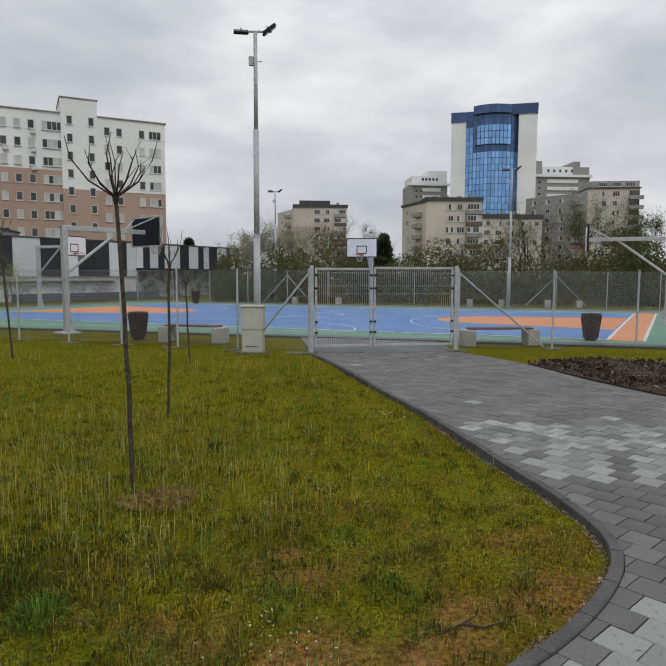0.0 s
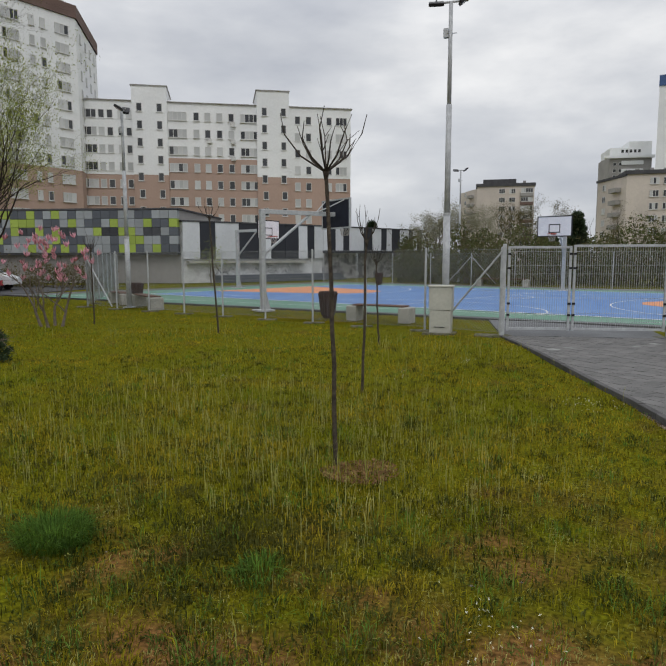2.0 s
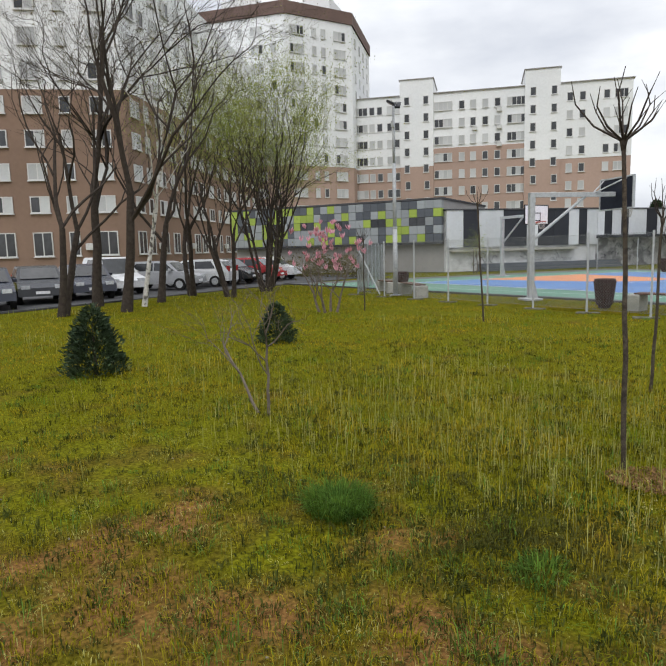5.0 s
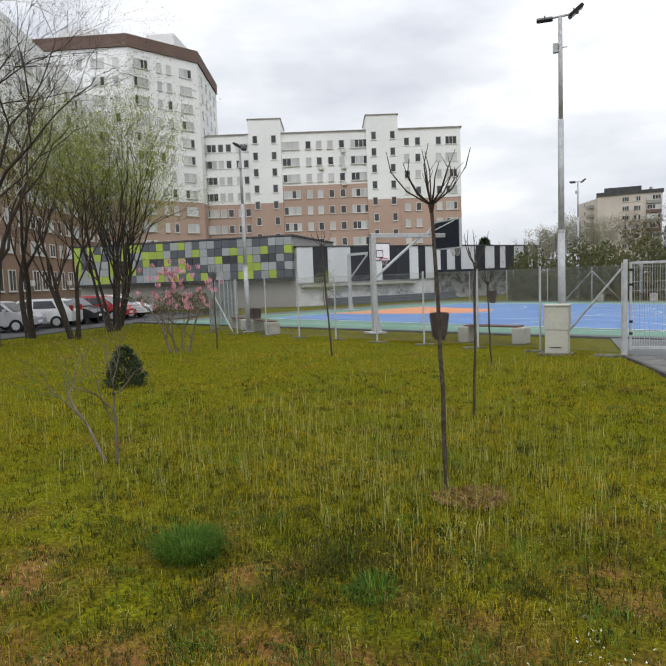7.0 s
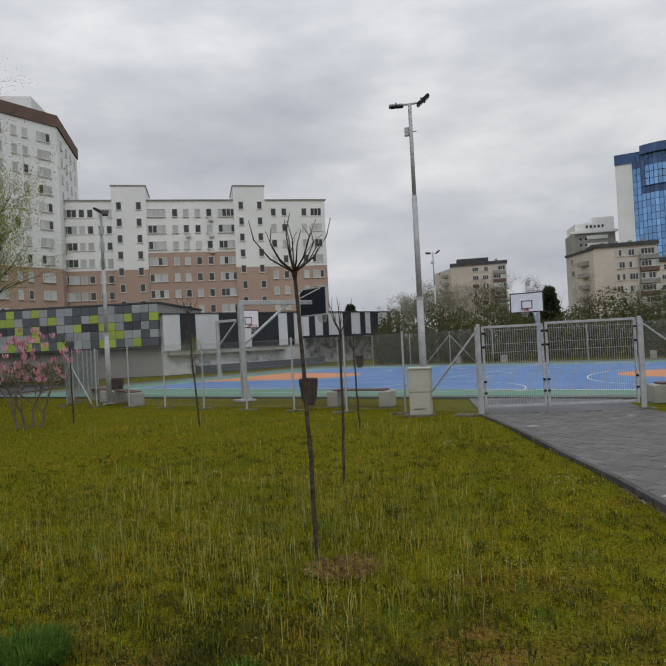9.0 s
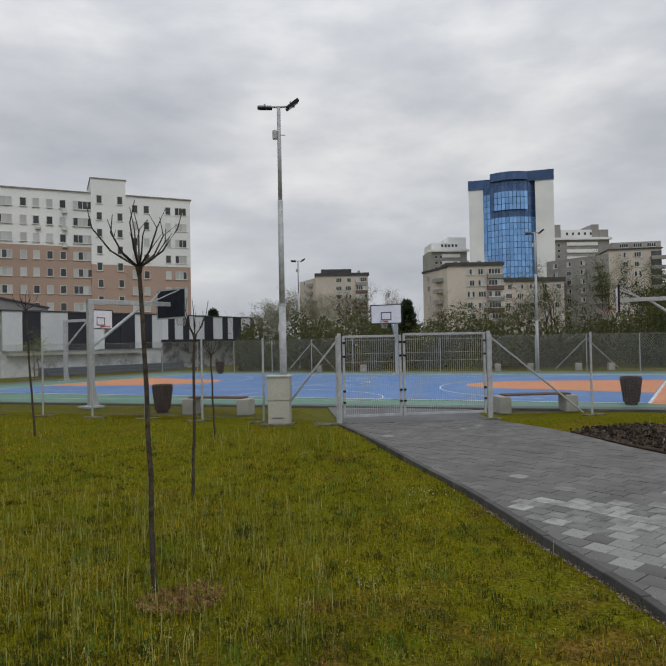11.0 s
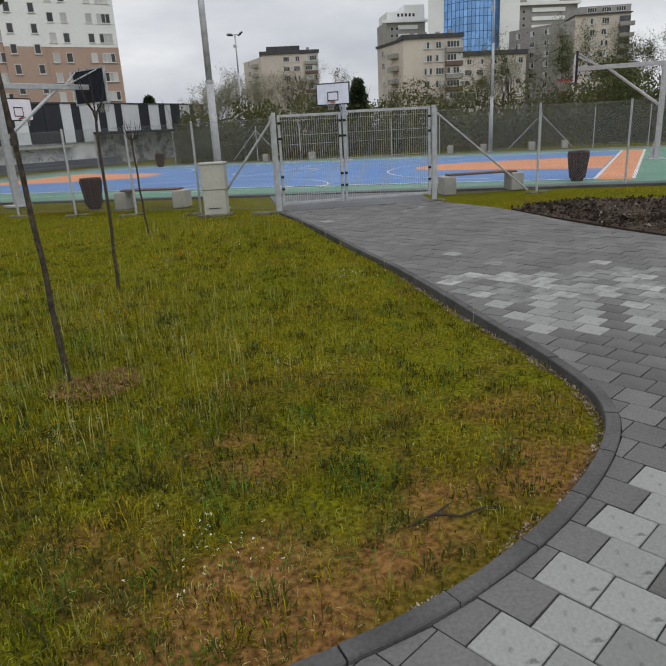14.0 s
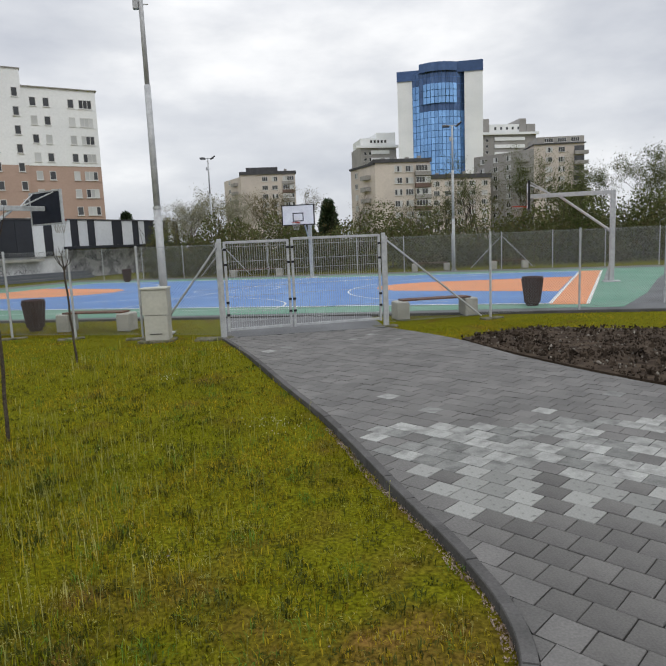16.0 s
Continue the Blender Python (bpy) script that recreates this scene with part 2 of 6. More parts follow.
M_TOWERD = mat("tower_dark_glass", (0.05, 0.09, 0.19), (0.065, 0.115, 0.23), 0.18, 0.6, scale=0.06, fine=1, bump=0, obj_rand=0.2, spec=0.6)
M_MULL = mat("tower_mullion", (0.10, 0.19, 0.38), (0.08, 0.16, 0.33), 0.3, 0.3, scale=0.5, bump=0)
M_PGREEN = mat("lime_panel", (0.33, 0.42, 0.085), (0.28, 0.37, 0.07), 0.5, scale=0.6, fine=5, bump=0.02, amp=0.25, obj_rand=0.1)
M_PLIGHT = mat("light_grey_panel", (0.60, 0.62, 0.64), (0.54, 0.56, 0.58), 0.5, scale=0.6, fine=5, bump=0.02, amp=0.25, obj_rand=0.1)
M_PMID = mat("mid_grey_panel", (0.30, 0.32, 0.33), (0.26, 0.28, 0.29), 0.5, scale=0.6, fine=5, bump=0.02, amp=0.25, obj_rand=0.15)
M_PDARK = mat("dark_grey_panel", (0.105, 0.115, 0.13), (0.09, 0.10, 0.115), 0.5, scale=0.6, fine=5, bump=0.02, amp=0.25, obj_rand=0.12)
M_PBLACK = mat("anthracite_panel", (0.028, 0.03, 0.037), (0.035, 0.038, 0.046), 0.5, scale=0.6, fine=5, bump=0.02, amp=0.25, obj_rand=0.12)
M_GRAF = mat("stained_wall", (0.60, 0.61, 0.61), (0.36, 0.36, 0.36), 0.9, scale=1.1, detail=9, fine=6, bump=0.1, lo=0.48, hi=0.7)
M_GRAF2 = mat("scrawled_wall", (0.44, 0.43, 0.43), (0.16, 0.155, 0.16), 0.9, scale=1.6, detail=8, fine=5, bump=0.1, lo=0.45, hi=0.6)
M_TYRE = mat("tyre", (0.02, 0.02, 0.02), None, 0.85, scale=20)
M_LAMP = mat("red_tail_lamp", (0.35, 0.02, 0.02), None, 0.3, scale=10, bump=0)
M_HEAD = mat("clear_head_lamp", (0.6, 0.62, 0.64), None, 0.2, scale=10, bump=0)
M_AC = mat("ac_casing", (0.62, 0.62, 0.6), (0.5, 0.5, 0.49), 0.6, scale=4, bump=0)


# ---- mesh building ----
class Mesh:
    def __init__(self):
        self.v, self.f = [], []

    def add(self, vs, fs):
        o = len(self.v)
        self.v.extend([tuple(p) for p in vs])
        self.f.extend([tuple(i + o for i in f) for f in fs])
        return self

    def box(self, x0, x1, y0, y1, z0, z1, m=None, bevel=0.0):
        if bevel:
            c = bevel
            ring = [(x0 + c, y0), (x1 - c, y0), (x1, y0 + c), (x1, y1 - c), (x1 - c, y1), (x0 + c, y1), (x0, y1 - c), (x0, y0 + c)]
            ins = [(x0 + 2 * c, y0 + c), (x1 - 2 * c, y0 + c), (x1 - c, y0 + 2 * c), (x1 - c, y1 - 2 * c), (x1 - 2 * c, y1 - c), (x0 + 2 * c, y1 - c), (x0 + c, y1 - 2 * c), (x0 + c, y0 + 2 * c)]
            vs = [(x, y, z0) for x, y in ring] + [(x, y, z1 - c) for x, y in ring] + [(x, y, z1) for x, y in ins]
            fs = [tuple(range(7, -1, -1)), tuple(range(16, 24))]
            for k in (0, 8):
                fs += [(k + i, k + (i + 1) % 8, k + 8 + (i + 1) % 8, k + 8 + i) for i in range(8)]
        else:
            vs = [(x, y, z) for z in (z0, z1) for x, y in ((x0, y0), (x1, y0), (x1, y1), (x0, y1))]
            fs = [(3, 2, 1, 0), (4, 5, 6, 7), (0, 1, 5, 4), (1, 2, 6, 5), (2, 3, 7, 6), (3, 0, 4, 7)]
        if m:
            vs = [m @ Vector(p) for p in vs]
        return self.add(vs, fs)

    def tube(self, pts, radii, sides=6, caps=True):
        pts = [Vector(p) for p in pts]
        if not hasattr(radii, "__len__"):
            radii = [radii] * len(pts)
        vs, fs = [], []
        for i, p in enumerate(pts):
            d = (pts[min(i + 1, len(pts) - 1)] - pts[max(i - 1, 0)]).normalized()
            a = d.cross(Vector((0.31, 0.17, 1) if abs(d.z) < 0.9 else (1, 0.2, 0))).normalized()
            b = d.cross(a)
            for k in range(sides):
                w = 2 * math.pi * k / sides
                vs.append(p + radii[i] * (math.cos(w) * a + math.sin(w) * b))
        for i in range(len(pts) - 1):
            for k in range(sides):
                q = (k + 1) % sides
                fs.append((i * sides + k, i * sides + q, (i + 1) * sides + q, (i + 1) * sides + k))
        if caps:
            fs += [tuple(range(sides - 1, -1, -1)), tuple((len(pts) - 1) * sides + k for k in range(sides))]
        return self.add(vs, fs)

    def lathe(self, prof, sides=16, cx=0, cy=0):
        vs = [(cx + r * math.cos(2 * math.pi * k / sides), cy + r * math.sin(2 * math.pi * k / sides), z) for r, z in prof for k in range(sides)]
        fs = [(i * sides + k, i * sides + (k + 1) % sides, (i + 1) * sides + (k + 1) % sides, (i + 1) * sides + k) for i in range(len(prof) - 1) for k in range(sides)]
        fs += [tuple(range(sides - 1, -1, -1)), tuple((len(prof) - 1) * sides + k for k in range(sides))]
        return self.add(vs, fs)

    def poly(self, pts, z0, z1):
        """A flat slab over a plan outline, counter-clockwise."""
        n = len(pts)
        vs = [(x, y, z0) for x, y in pts] + [(x, y, z1) for x, y in pts]
        return self.add(vs, [tuple(range(n, 2 * n))] + [(i, (i + 1) % n, n + (i + 1) % n, n + i) for i in range(n)])

    def data(self, name, material, smooth=False):
        me = bpy.data.meshes.new(name)
        me.from_pydata(self.v, [], self.f)
        me.materials.append(material)
        if smooth:
            me.polygons.foreach_set("use_smooth", [True] * len(me.polygons))
        me.update()
        return me


def thing(name, label, category, group="", kind="", at=None):
    e = new(name)
    tagged(e, label, category, group, kind)
    if at is not None:
        e.matrix_world = at
    return e


def part(name, mesh, material, parent, label="", at=None, smooth=False):
    data = mesh.data(name, material, smooth) if isinstance(mesh, Mesh) else mesh
    ob = new(name, data)
    ob.parent = parent
    if at is not None:
        ob.matrix_basis = at
    if label:
        ob["label"] = label
    return ob


def solid(name, mesh, material, label, category, group="", kind="", at=None, smooth=False):
    ob = new(name, mesh.data(name, material, smooth))
    tagged(ob, label, category, group, kind)
    if at is not None:
        ob.matrix_world = at
    return ob


def plan(x, y, dx, dy, z=0.0):
    """A frame at (x, y) whose x axis points along (dx, dy)."""
    return Matrix.Translation((x, y, z)) @ Matrix.Rotation(math.atan2(dy, dx), 4, "Z")


R = random.Random(7)

# ---- ground ----
KERB = [(-0.62, 19.0), (0.1, 16.6), (0.75, 14.0), (1.25, 12.03), (1.6, 10.2), (1.84, 9.0), (1.92, 8.3), (1.83, 7.75), (1.5, 7.22), (1.0, 6.7), (0.42, 6.28), (-0.3, 5.95), (-1.1, 5.55), (-2.2, 5.1), (-3.6, 4.3), (-6.0, 2.6), (-10.0, -0.5)]
RIGHT_EDGE = [(3.1, 19.4), (4.1, 17.35), (4.7, 15.0), (5.64, 12.7), (6.9, 10.8), (9.5, 8.6), (16.0, 5.0)]


def smooth_line(pts, n=6):
    out = []
    for i in range(len(pts) - 1):
        p0, p1, p2, p3 = (Vector(pts[max(0, min(len(pts) - 1, i + k))]) for k in (-1, 0, 1, 2))
        for j in range(n):
            t = j / n
            out.append(tuple(0.5 * ((2 * p1) + (p2 - p0) * t + (2 * p0 - 5 * p1 + 4 * p2 - p3) * t * t + (3 * p1 - p0 - 3 * p2 + p3) * t ** 3)))
    return out + [tuple(pts[-1])]


KLINE = smooth_line(KERB)
RLINE = smooth_line(RIGHT_EDGE)
PAVED = KLINE[::-1] + RLINE + [(16.0, -6.0), (-10.0, -6.0)]
PAVED = PAVED[::-1]


def inside(poly, x, y):
    x, y = np.asarray(x), np.asarray(y)
    hit = np.zeros(x.shape, bool)
    n = len(poly)
    for i in range(n):
        (x1, y1), (x2, y2) = poly[i], poly[(i + 1) % n]
        if y1 != y2:
            hit ^= ((y1 > y) != (y2 > y)) & (x < (x2 - x1) * (y - y1) / (y2 - y1) + x1)
    return hit


def lawn_z(x, y):
    """Uneven lawn, lying a few centimetres below the kerb."""
    if -29 < x < 5 and 2 < y < 19.5:
        return -0.055 + 0.05 * noise.noise((x * 0.4, y * 0.4, 0.3)) - 0.03 * max(0.0, min(1.0, (16.0 - y) / 4))
    return -0.035


# one sheet out to the horizon, finer near the walk
def ground_sheet():
    m = Mesh()
    xs = [-1500, -500, -200, -100, -60, -40] + [-30 + 0.5 * i for i in range(72)] + [8, 12, 18, 30, 60, 100, 200, 500, 1500]
    ys = [-300, -100, -40, -15, -5, 0] + [1 + 0.5 * i for i in range(38)] + [22, 26, 32, 40, 60, 100, 200, 500, 1500]
    for y in ys:
        for x in xs:
            m.v.append((x, y, lawn_z(x, y)))
    w = len(xs)
    m.f = [(j * w + i, j * w + i + 1, (j + 1) * w + i + 1, (j + 1) * w + i) for j in range(len(ys) - 1) for i in range(w - 1)]
    return m


solid("ground", ground_sheet(), M_SOIL, "mossy brown lawn soil with sparse green cover", "ground", kind="structure", smooth=True)
bed = Mesh().poly(PAVED, -0.3, -0.022)
pavement = solid("pavement", bed, M_JOINT, "grey and white paved footpath with sandy joints", "pavement", kind="structure")

# kerb stones along the lawn
kerb_run = thing("kerb", "dark grey concrete kerb edging the lawn", "kerb", kind="structure")
pts = [Vector(p) for p in KLINE]
i = 0
pos = pts[0]
stones = []
while i < len(pts) - 1:
    start, need, trail = pos, 0.5, [pos]
    while i < len(pts) - 1 and (pts[i + 1] - pos).length <= need:
        need -= (pts[i + 1] - pos).length
        i += 1
        pos = pts[i]
        trail.append(pos)
    if i >= len(pts) - 1:
        break
    pos = pos + (pts[i + 1] - pos).normalized() * need
    trail.append(pos)
    stones.append(trail)
for trail in stones:
    m = Mesh()
    vs, top = [], 0.018 + R.uniform(-0.004, 0.004)
    for k, p in enumerate(trail):
        d = (trail[min(k + 1, len(trail) - 1)] - trail[max(k - 1, 0)]).normalized()
        nrm = Vector((-d.y, d.x))
        c = 0.004 * d if k == 0 else (-0.004 * d if k == len(trail) - 1 else 0 * d)
        for off, z in ((-0.043, -0.12), (-0.043, top - 0.008), (-0.037, top), (0.037, top), (0.043, top - 0.008), (0.043, -0.12)):
            q = p + c + nrm * off
            vs.append((q.x, q.y, z))
    fs = []
    for k in range(len(trail) - 1):
        fs += [(6 * k + j, 6 * k + j + 1, 6 * k + 7 + j, 6 * k + 6 + j) for j in range(5)]
    e = 6 * (len(trail) - 1)
    fs += [(0, 1, 2, 3, 4, 5)[::-1], tuple(e + j for j in range(6))]
    m.add(vs, fs)
    part("kerb_stone", m, M_KERB, kerb_run)

# soil bed beside the path
SOIL = [(4.2, 17.2), (4.75, 15.0), (5.7, 12.72), (6.9, 11.3), (9.0, 10.6), (13.0, 12.6), (15.0, 15.6), (11.0, 16.9), (8.2, 17.1), (6.0, 18.1)]
SOIL = smooth_line(SOIL + [SOIL[0]], 4)[:-1]


def heap(outline, n, zmax, smin, smax, seed, where=None, base=0.01):
    """Many angular lumps heaped over an outline."""
    r = np.random.RandomState(seed)
    xs, ys = [p[0] for p in outline], [p[1] for p in outline]
    m = Mesh()
    done = 0
    while done < n:
        x, y = r.uniform(min(xs), max(xs)), r.uniform(min(ys), max(ys))
        if not inside(outline, x, y) or (where and not where(x, y)):
            continue
        s = r.uniform(smin, smax) * (1 + 1.2 * (r.rand() < 0.06))
        z = zmax * max(0.0, 0.4 + noise.noise((x * 0.9, y * 0.9, seed))) + (lawn_z(x, y) + 0.009 if base is None else base)
        q = Euler(tuple(r.uniform(0, 6.28, 3))).to_matrix()
        vs = [Vector((x, y, z)) + q @ Vector(v) * s for v in ((1, 0, 0.2), (-0.8, 0.5, 0), (-0.6, -0.8, 0.1), (0.1, 0.2, 0.7), (0, -0.1, -0.5))]
        m.add(vs, [(0, 1, 3), (1, 2, 3), (2, 0, 3), (1, 0, 4), (2, 1, 4), (0, 2, 4)])
        done += 1
    return m


soil_bed = Mesh().poly(SOIL, -0.1, 0.02)
solid("soil_bed", soil_bed, M_MULCH, "dark bare planting bed of turned soil", "soil bed", kind="structure")
solid("soil_clods", heap(SOIL, 7000, 0.075, 0.012, 0.045, 3), M_MULCH, "dark brown clods of turned soil on the planting bed", "soil", kind="stuff")
solid("rubble", heap(SOIL, 900, 0.085, 0.01, 0.03, 4), M_STONE, "pale stones scattered over the dark soil", "rubble", kind="stuff")
GRAVEL = [(p[0], p[1]) for p in KLINE[18:74]]
gl = [Vector(p) for p in GRAVEL]
edge = []
for k, p in enumerate(gl):
    d = (gl[min(k + 1, len(gl) - 1)] - gl[max(k - 1, 0)]).normalized()
    edge.append(tuple(p - Vector((-d.y, d.x)) * (0.07 + 0.06 * noise.noise((k * 0.35, 2.0, 0.0)) + 0.035)))
band = GRAVEL + edge[::-1]
solid("edge_gravel", heap(band, 3600, 0.02, 0.004, 0.010, 9, base=None), mat("kerb_gravel", (0.38, 0.31, 0.26), (0.17, 0.125, 0.095), 0.95, spec=0.0, scale=12, island=0.4), "fine pale gravel along the inner kerb", "gravel", kind="stuff")

# ---- the court ----
CO, E1, E2 = Vector((8.2, 22.3)), Vector((-0.94, 0.341)), Vector((0.48, 0.877))


def court(a, b):
    p = CO + a * E1 + b * E2
    return (p.x, p.y)


def court_poly(abs_):
    pts = [court(a, b) for a, b in abs_]
    area = sum(pts[i][0] * pts[(i + 1) % len(pts)][1] - pts[(i + 1) % len(pts)][0] * pts[i][1] for i in range(len(pts)))
    return pts if area > 0 else pts[::-1]


def stripe(path, w, z, m):
    """A painted line of width w along a court path."""
    ps = [Vector(court(a, b)) for a, b in path]
    vs = []
    for k, p in enumerate(ps):
        d = (ps[min(k + 1, len(ps) - 1)] - ps[max(k - 1, 0)]).normalized()
        nrm = Vector((-d.y, d.x)) * w / 2
        vs += [(*(p - nrm), z), (*(p + nrm), z)]
    m.add(vs, [(2 * k, 2 * k + 2, 2 * k + 3, 2 * k + 1) for k in range(len(ps) - 1)])


floor_court = thing("sports_court", "painted basketball court in blue, green and orange with white lines", "sports court", kind="structure")
part("slab", Mesh().poly(court_poly([(-9, -0.95), (33, -4.6), (33, 19), (-9, 19)]), -0.1, 0.008), M_ASPH, floor_court, "damp grey asphalt")
part("green_border", Mesh().poly(court_poly([(-1.9, -0.9), (1, -1.1), (31, -4.3), (31, 17), (-4.5, 17), (-3.2, 9), (-2.6, 3)]), 0.0, 0.013), M_GREEN, floor_court, "green paint")
part("blue_field", Mesh().poly(court_poly([(0, 0), (28, 0), (28, 15), (0, 15)]), 0.0, 0.018), M_BLUE, floor_court, "blue paint")
part("orange_end", Mesh().poly(court_poly([(-1.0, -0.2), (0, -0.2), (0, 15.2), (-1.0, 15.2)]), 0.0, 0.022), M_ORANGE, floor_court, "orange paint")
for a0, s in ((0, 1), (28, -1)):
    part("orange_key", Mesh().poly(court_poly([(a0 + s * 0.1, 3.9), (a0 + s * 6.2, 5.4), (a0 + s * 7.2, 6.3), (a0 + s * 7.6, 7.5), (a0 + s * 7.2, 8.7), (a0 + s * 6.2, 9.6), (a0 + s * 0.1, 11.1)]), 0.0, 0.023), M_ORANGE, floor_court, "orange paint")
lines = Mesh()
stripe([(0, 0), (28, 0)], 0.14, 0.027, lines)
stripe([(0, 15), (28, 15)], 0.14, 0.027, lines)
stripe([(0, 0), (0, 15)], 0.1, 0.027, lines)
stripe([(28, 0), (28, 15)], 0.1, 0.027, lines)
stripe([(-1.0, -0.2), (-1.0, 15.2)], 0.1, 0.027, lines)
stripe([(14, 0), (14, 15)], 0.06, 0.027, lines)
stripe([(14 + 1.8 * math.cos(k * 0.1963), 7.5 + 1.8 * math.sin(k * 0.1963)) for k in range(33)], 0.06, 0.028, lines)
for a0, s in ((1.6, 1), (26.4, -1)):
    stripe([(a0 + s * 6.75 * math.cos(w), 7.5 + 6.75 * math.sin(w)) for w in [(-1.35 + 2.7 * k / 30) for k in range(31)]], 0.06, 0.028, lines)
for b0, s in ((-0.6, 1), (15.6, -1)):
    stripe([(13.6 + 5.6 * math.cos(w), b0 + s * 4.2 * math.sin(w)) for w in [(3.1416 * k / 26) for k in range(27)]], 0.06, 0.028, lines)
stripe([(7.5, -0.45), (31, -3.2)], 0.06, 0.028, lines)
part("court_line", lines, M_LINE, floor_court, "white paint")
solid("gate_apron", Mesh().poly([(-0.6, 19.05), (3.05, 19.45), (3.0, 21.75), (-1.05, 22.9)], -0.1, 0.002), M_ASPH, "grey asphalt apron between the gate and the court", "pavement", kind="structure")
solid("cut_verge", Mesh().poly([court(-9, -0.97), court(-9, -1.1), court(33, -4.75), court(33, -4.62)][::-1], -0.05, 0.03), M_KERB, "thin dark concrete edge of the court slab", "kerb", kind="structure")


# ---- basketball stands ----
def hoop_stand(x, y, dx, dy, reach, back, label):
    t = thing("basketball_stand", label, "basketball hoop", "hoops of the court", at=plan(x, y, dx, dy, 0.0))
    m = Mesh().box(-0.09, 0.09, -0.09, 0.09, 0.0, 3.48, bevel=0.012)
    part("pole", m, M_STEEL, t)
    part("base_plate", Mesh().box(-0.3, 0.3, -0.3, 0.3, 0.0, 0.06, bevel=0.01).add([(0.09, -0.02, 0.06), (0.28, -0.02, 0.06), (0.09, -0.02, 0.75), (0.09, 0.02, 0.06), (0.28, 0.02, 0.06), (0.09, 0.02, 0.75)], [(0, 1, 2), (5, 4, 3), (1, 4, 5, 2), (0, 3, 4, 1)]), M_STEEL, t)
    part("arm", Mesh().box(-0.09, reach - 0.1, -0.07, 0.07, 3.34, 3.49, bevel=0.01), M_STEEL, t)
    part("brace", Mesh().tube([(0.05, 0, 1.95), (reach * 0.62, 0, 3.36)], 0.05, 8), M_STEEL, t)
    part("stay", Mesh().tube([(reach * 0.72, 0.05, 3.46), (reach - 0.1, 0.62, 3.9)], 0.022, 6), M_STEEL, t)
    part("stay", Mesh().tube([(reach * 0.72, -0.05, 3.46), (reach - 0.1, -0.62, 3.9)], 0.022, 6), M_STEEL, t)
    b = part("backboard", Mesh().box(reach - 0.04, reach - 0.005, -0.88, 0.88, 2.92, 3.95), M_BOARDBK if back else M_WHITE, t)
    part("face", Mesh().box(reach - 0.004, reach + 0.012, -0.86, 0.86, 2.94, 3.93), M_WHITE, b, "white painted face")
    rim = Mesh()
    for y0, y1, z0, z1 in ((-0.9, 0.9, 3.92, 3.97), (-0.9, 0.9, 2.9, 2.95), (-0.9, -0.85, 2.951, 3.919), (0.85, 0.9, 2.951, 3.919)):
        rim.box(reach - 0.06, reach + 0.018, y0, y1, z0, z1)
    part("board_frame", rim, M_STEEL if back else M_BLACK, b, "edge frame")
    sq = Mesh()
    for y0, y1, z0, z1 in ((-0.3, 0.3, 3.5, 3.55), (-0.3, 0.3, 3.1, 3.15), (-0.3, -0.25, 3.151, 3.499), (0.25, 0.3, 3.151, 3.499)):
        sq.box(reach + 0.013, reach + 0.017, y0, y1, z0, z1)
    part("target_square", sq, M_BLACK, b, "dark painted square")
    ring = Mesh().tube([(reach + 0.38 + 0.225 * math.cos(2 * math.pi * k / 20), 0.225 * math.sin(2 * math.pi * k / 20), 3.05) for k in range(21)], 0.014, 6, False)
    ring.box(reach + 0.02, reach + 0.17, -0.09, 0.09, 3.0, 3.04)
    part("rim", ring, M_RED, t, "red steel ring")
    net = Mesh()
    for k in range(12):
        for s in (1, -1):
            w = [2 * math.pi * (k + s * 0.5 * j) / 12 for j in range(4)]
            net.tube([(reach + 0.38 + (0.225 - 0.035 * j) * math.cos(w[j]), (0.225 - 0.035 * j) * math.sin(w[j]), 3.04 - 0.13 * j) for j in range(4)], 0.005, 3, False)
    part("net", net, M_NET, t, "pale cord net")
    return t


hoop_stand(-8.7, 24.0, 0.64, 0.77, 3.1, True, "galvanised basketball stand with a dark-backed board near the fence")
hoop_stand(13.35, 28.6, -0.94, 0.341, 3.1, False, "galvanised basketball stand with a pale board at the court end")
hoop_stand(2.3, 40.6, -0.35, -0.94, 1.9, False, "basketball stand with a white black-edged board across the court")
hoop_stand(-16.4, 38.9, 0.94, -0.38, 2.6, False, "basketball stand with a white board beyond the orange key")


# ---- fences ----
def chain_link(p, q, h, pitch=0.075, r=0.0024):
    """Woven wire between two posts: two families of slanting wires and three strands."""
    p, q = Vector(p), Vector(q)
    w = (q - p).length
    m = Mesh()
    ux = (q - p) / w
    n = Vector((-ux.y, ux.x))

    def wire(u0, z0, u1, z1, off):
        a = Vector((p.x + ux.x * u0 + n.x * off, p.y + ux.y * u0 + n.y * off, z0))
        b = Vector((p.x + ux.x * u1 + n.x * off, p.y + ux.y * u1 + n.y * off, z1))
        m.tube([a, b], r, 3, False)

    z0, z1 = 0.06, h
    k = -(z1 - z0)
    while k < w:
        for s in (1, -1):
            u0, u1, a, b = k, k + (z1 - z0), z0, z1
            if u0 < 0:
                a, u0 = z0 - k, 0.0
            if u1 > w:
                b, u1 = z0 + (w - k), w
            if u1 - u0 > 0.02:
                if s == 1:
                    wire(u0, a, u1, b, 0.004)
                else:
                    wire(w - u0, a, w - u1, b, -0.004)
        k += pitch
    for z in (z0 + 0.02, 0.5 * (z0 + z1), z1 - 0.02):
        wire(0, z, w, z, 0)
    return m


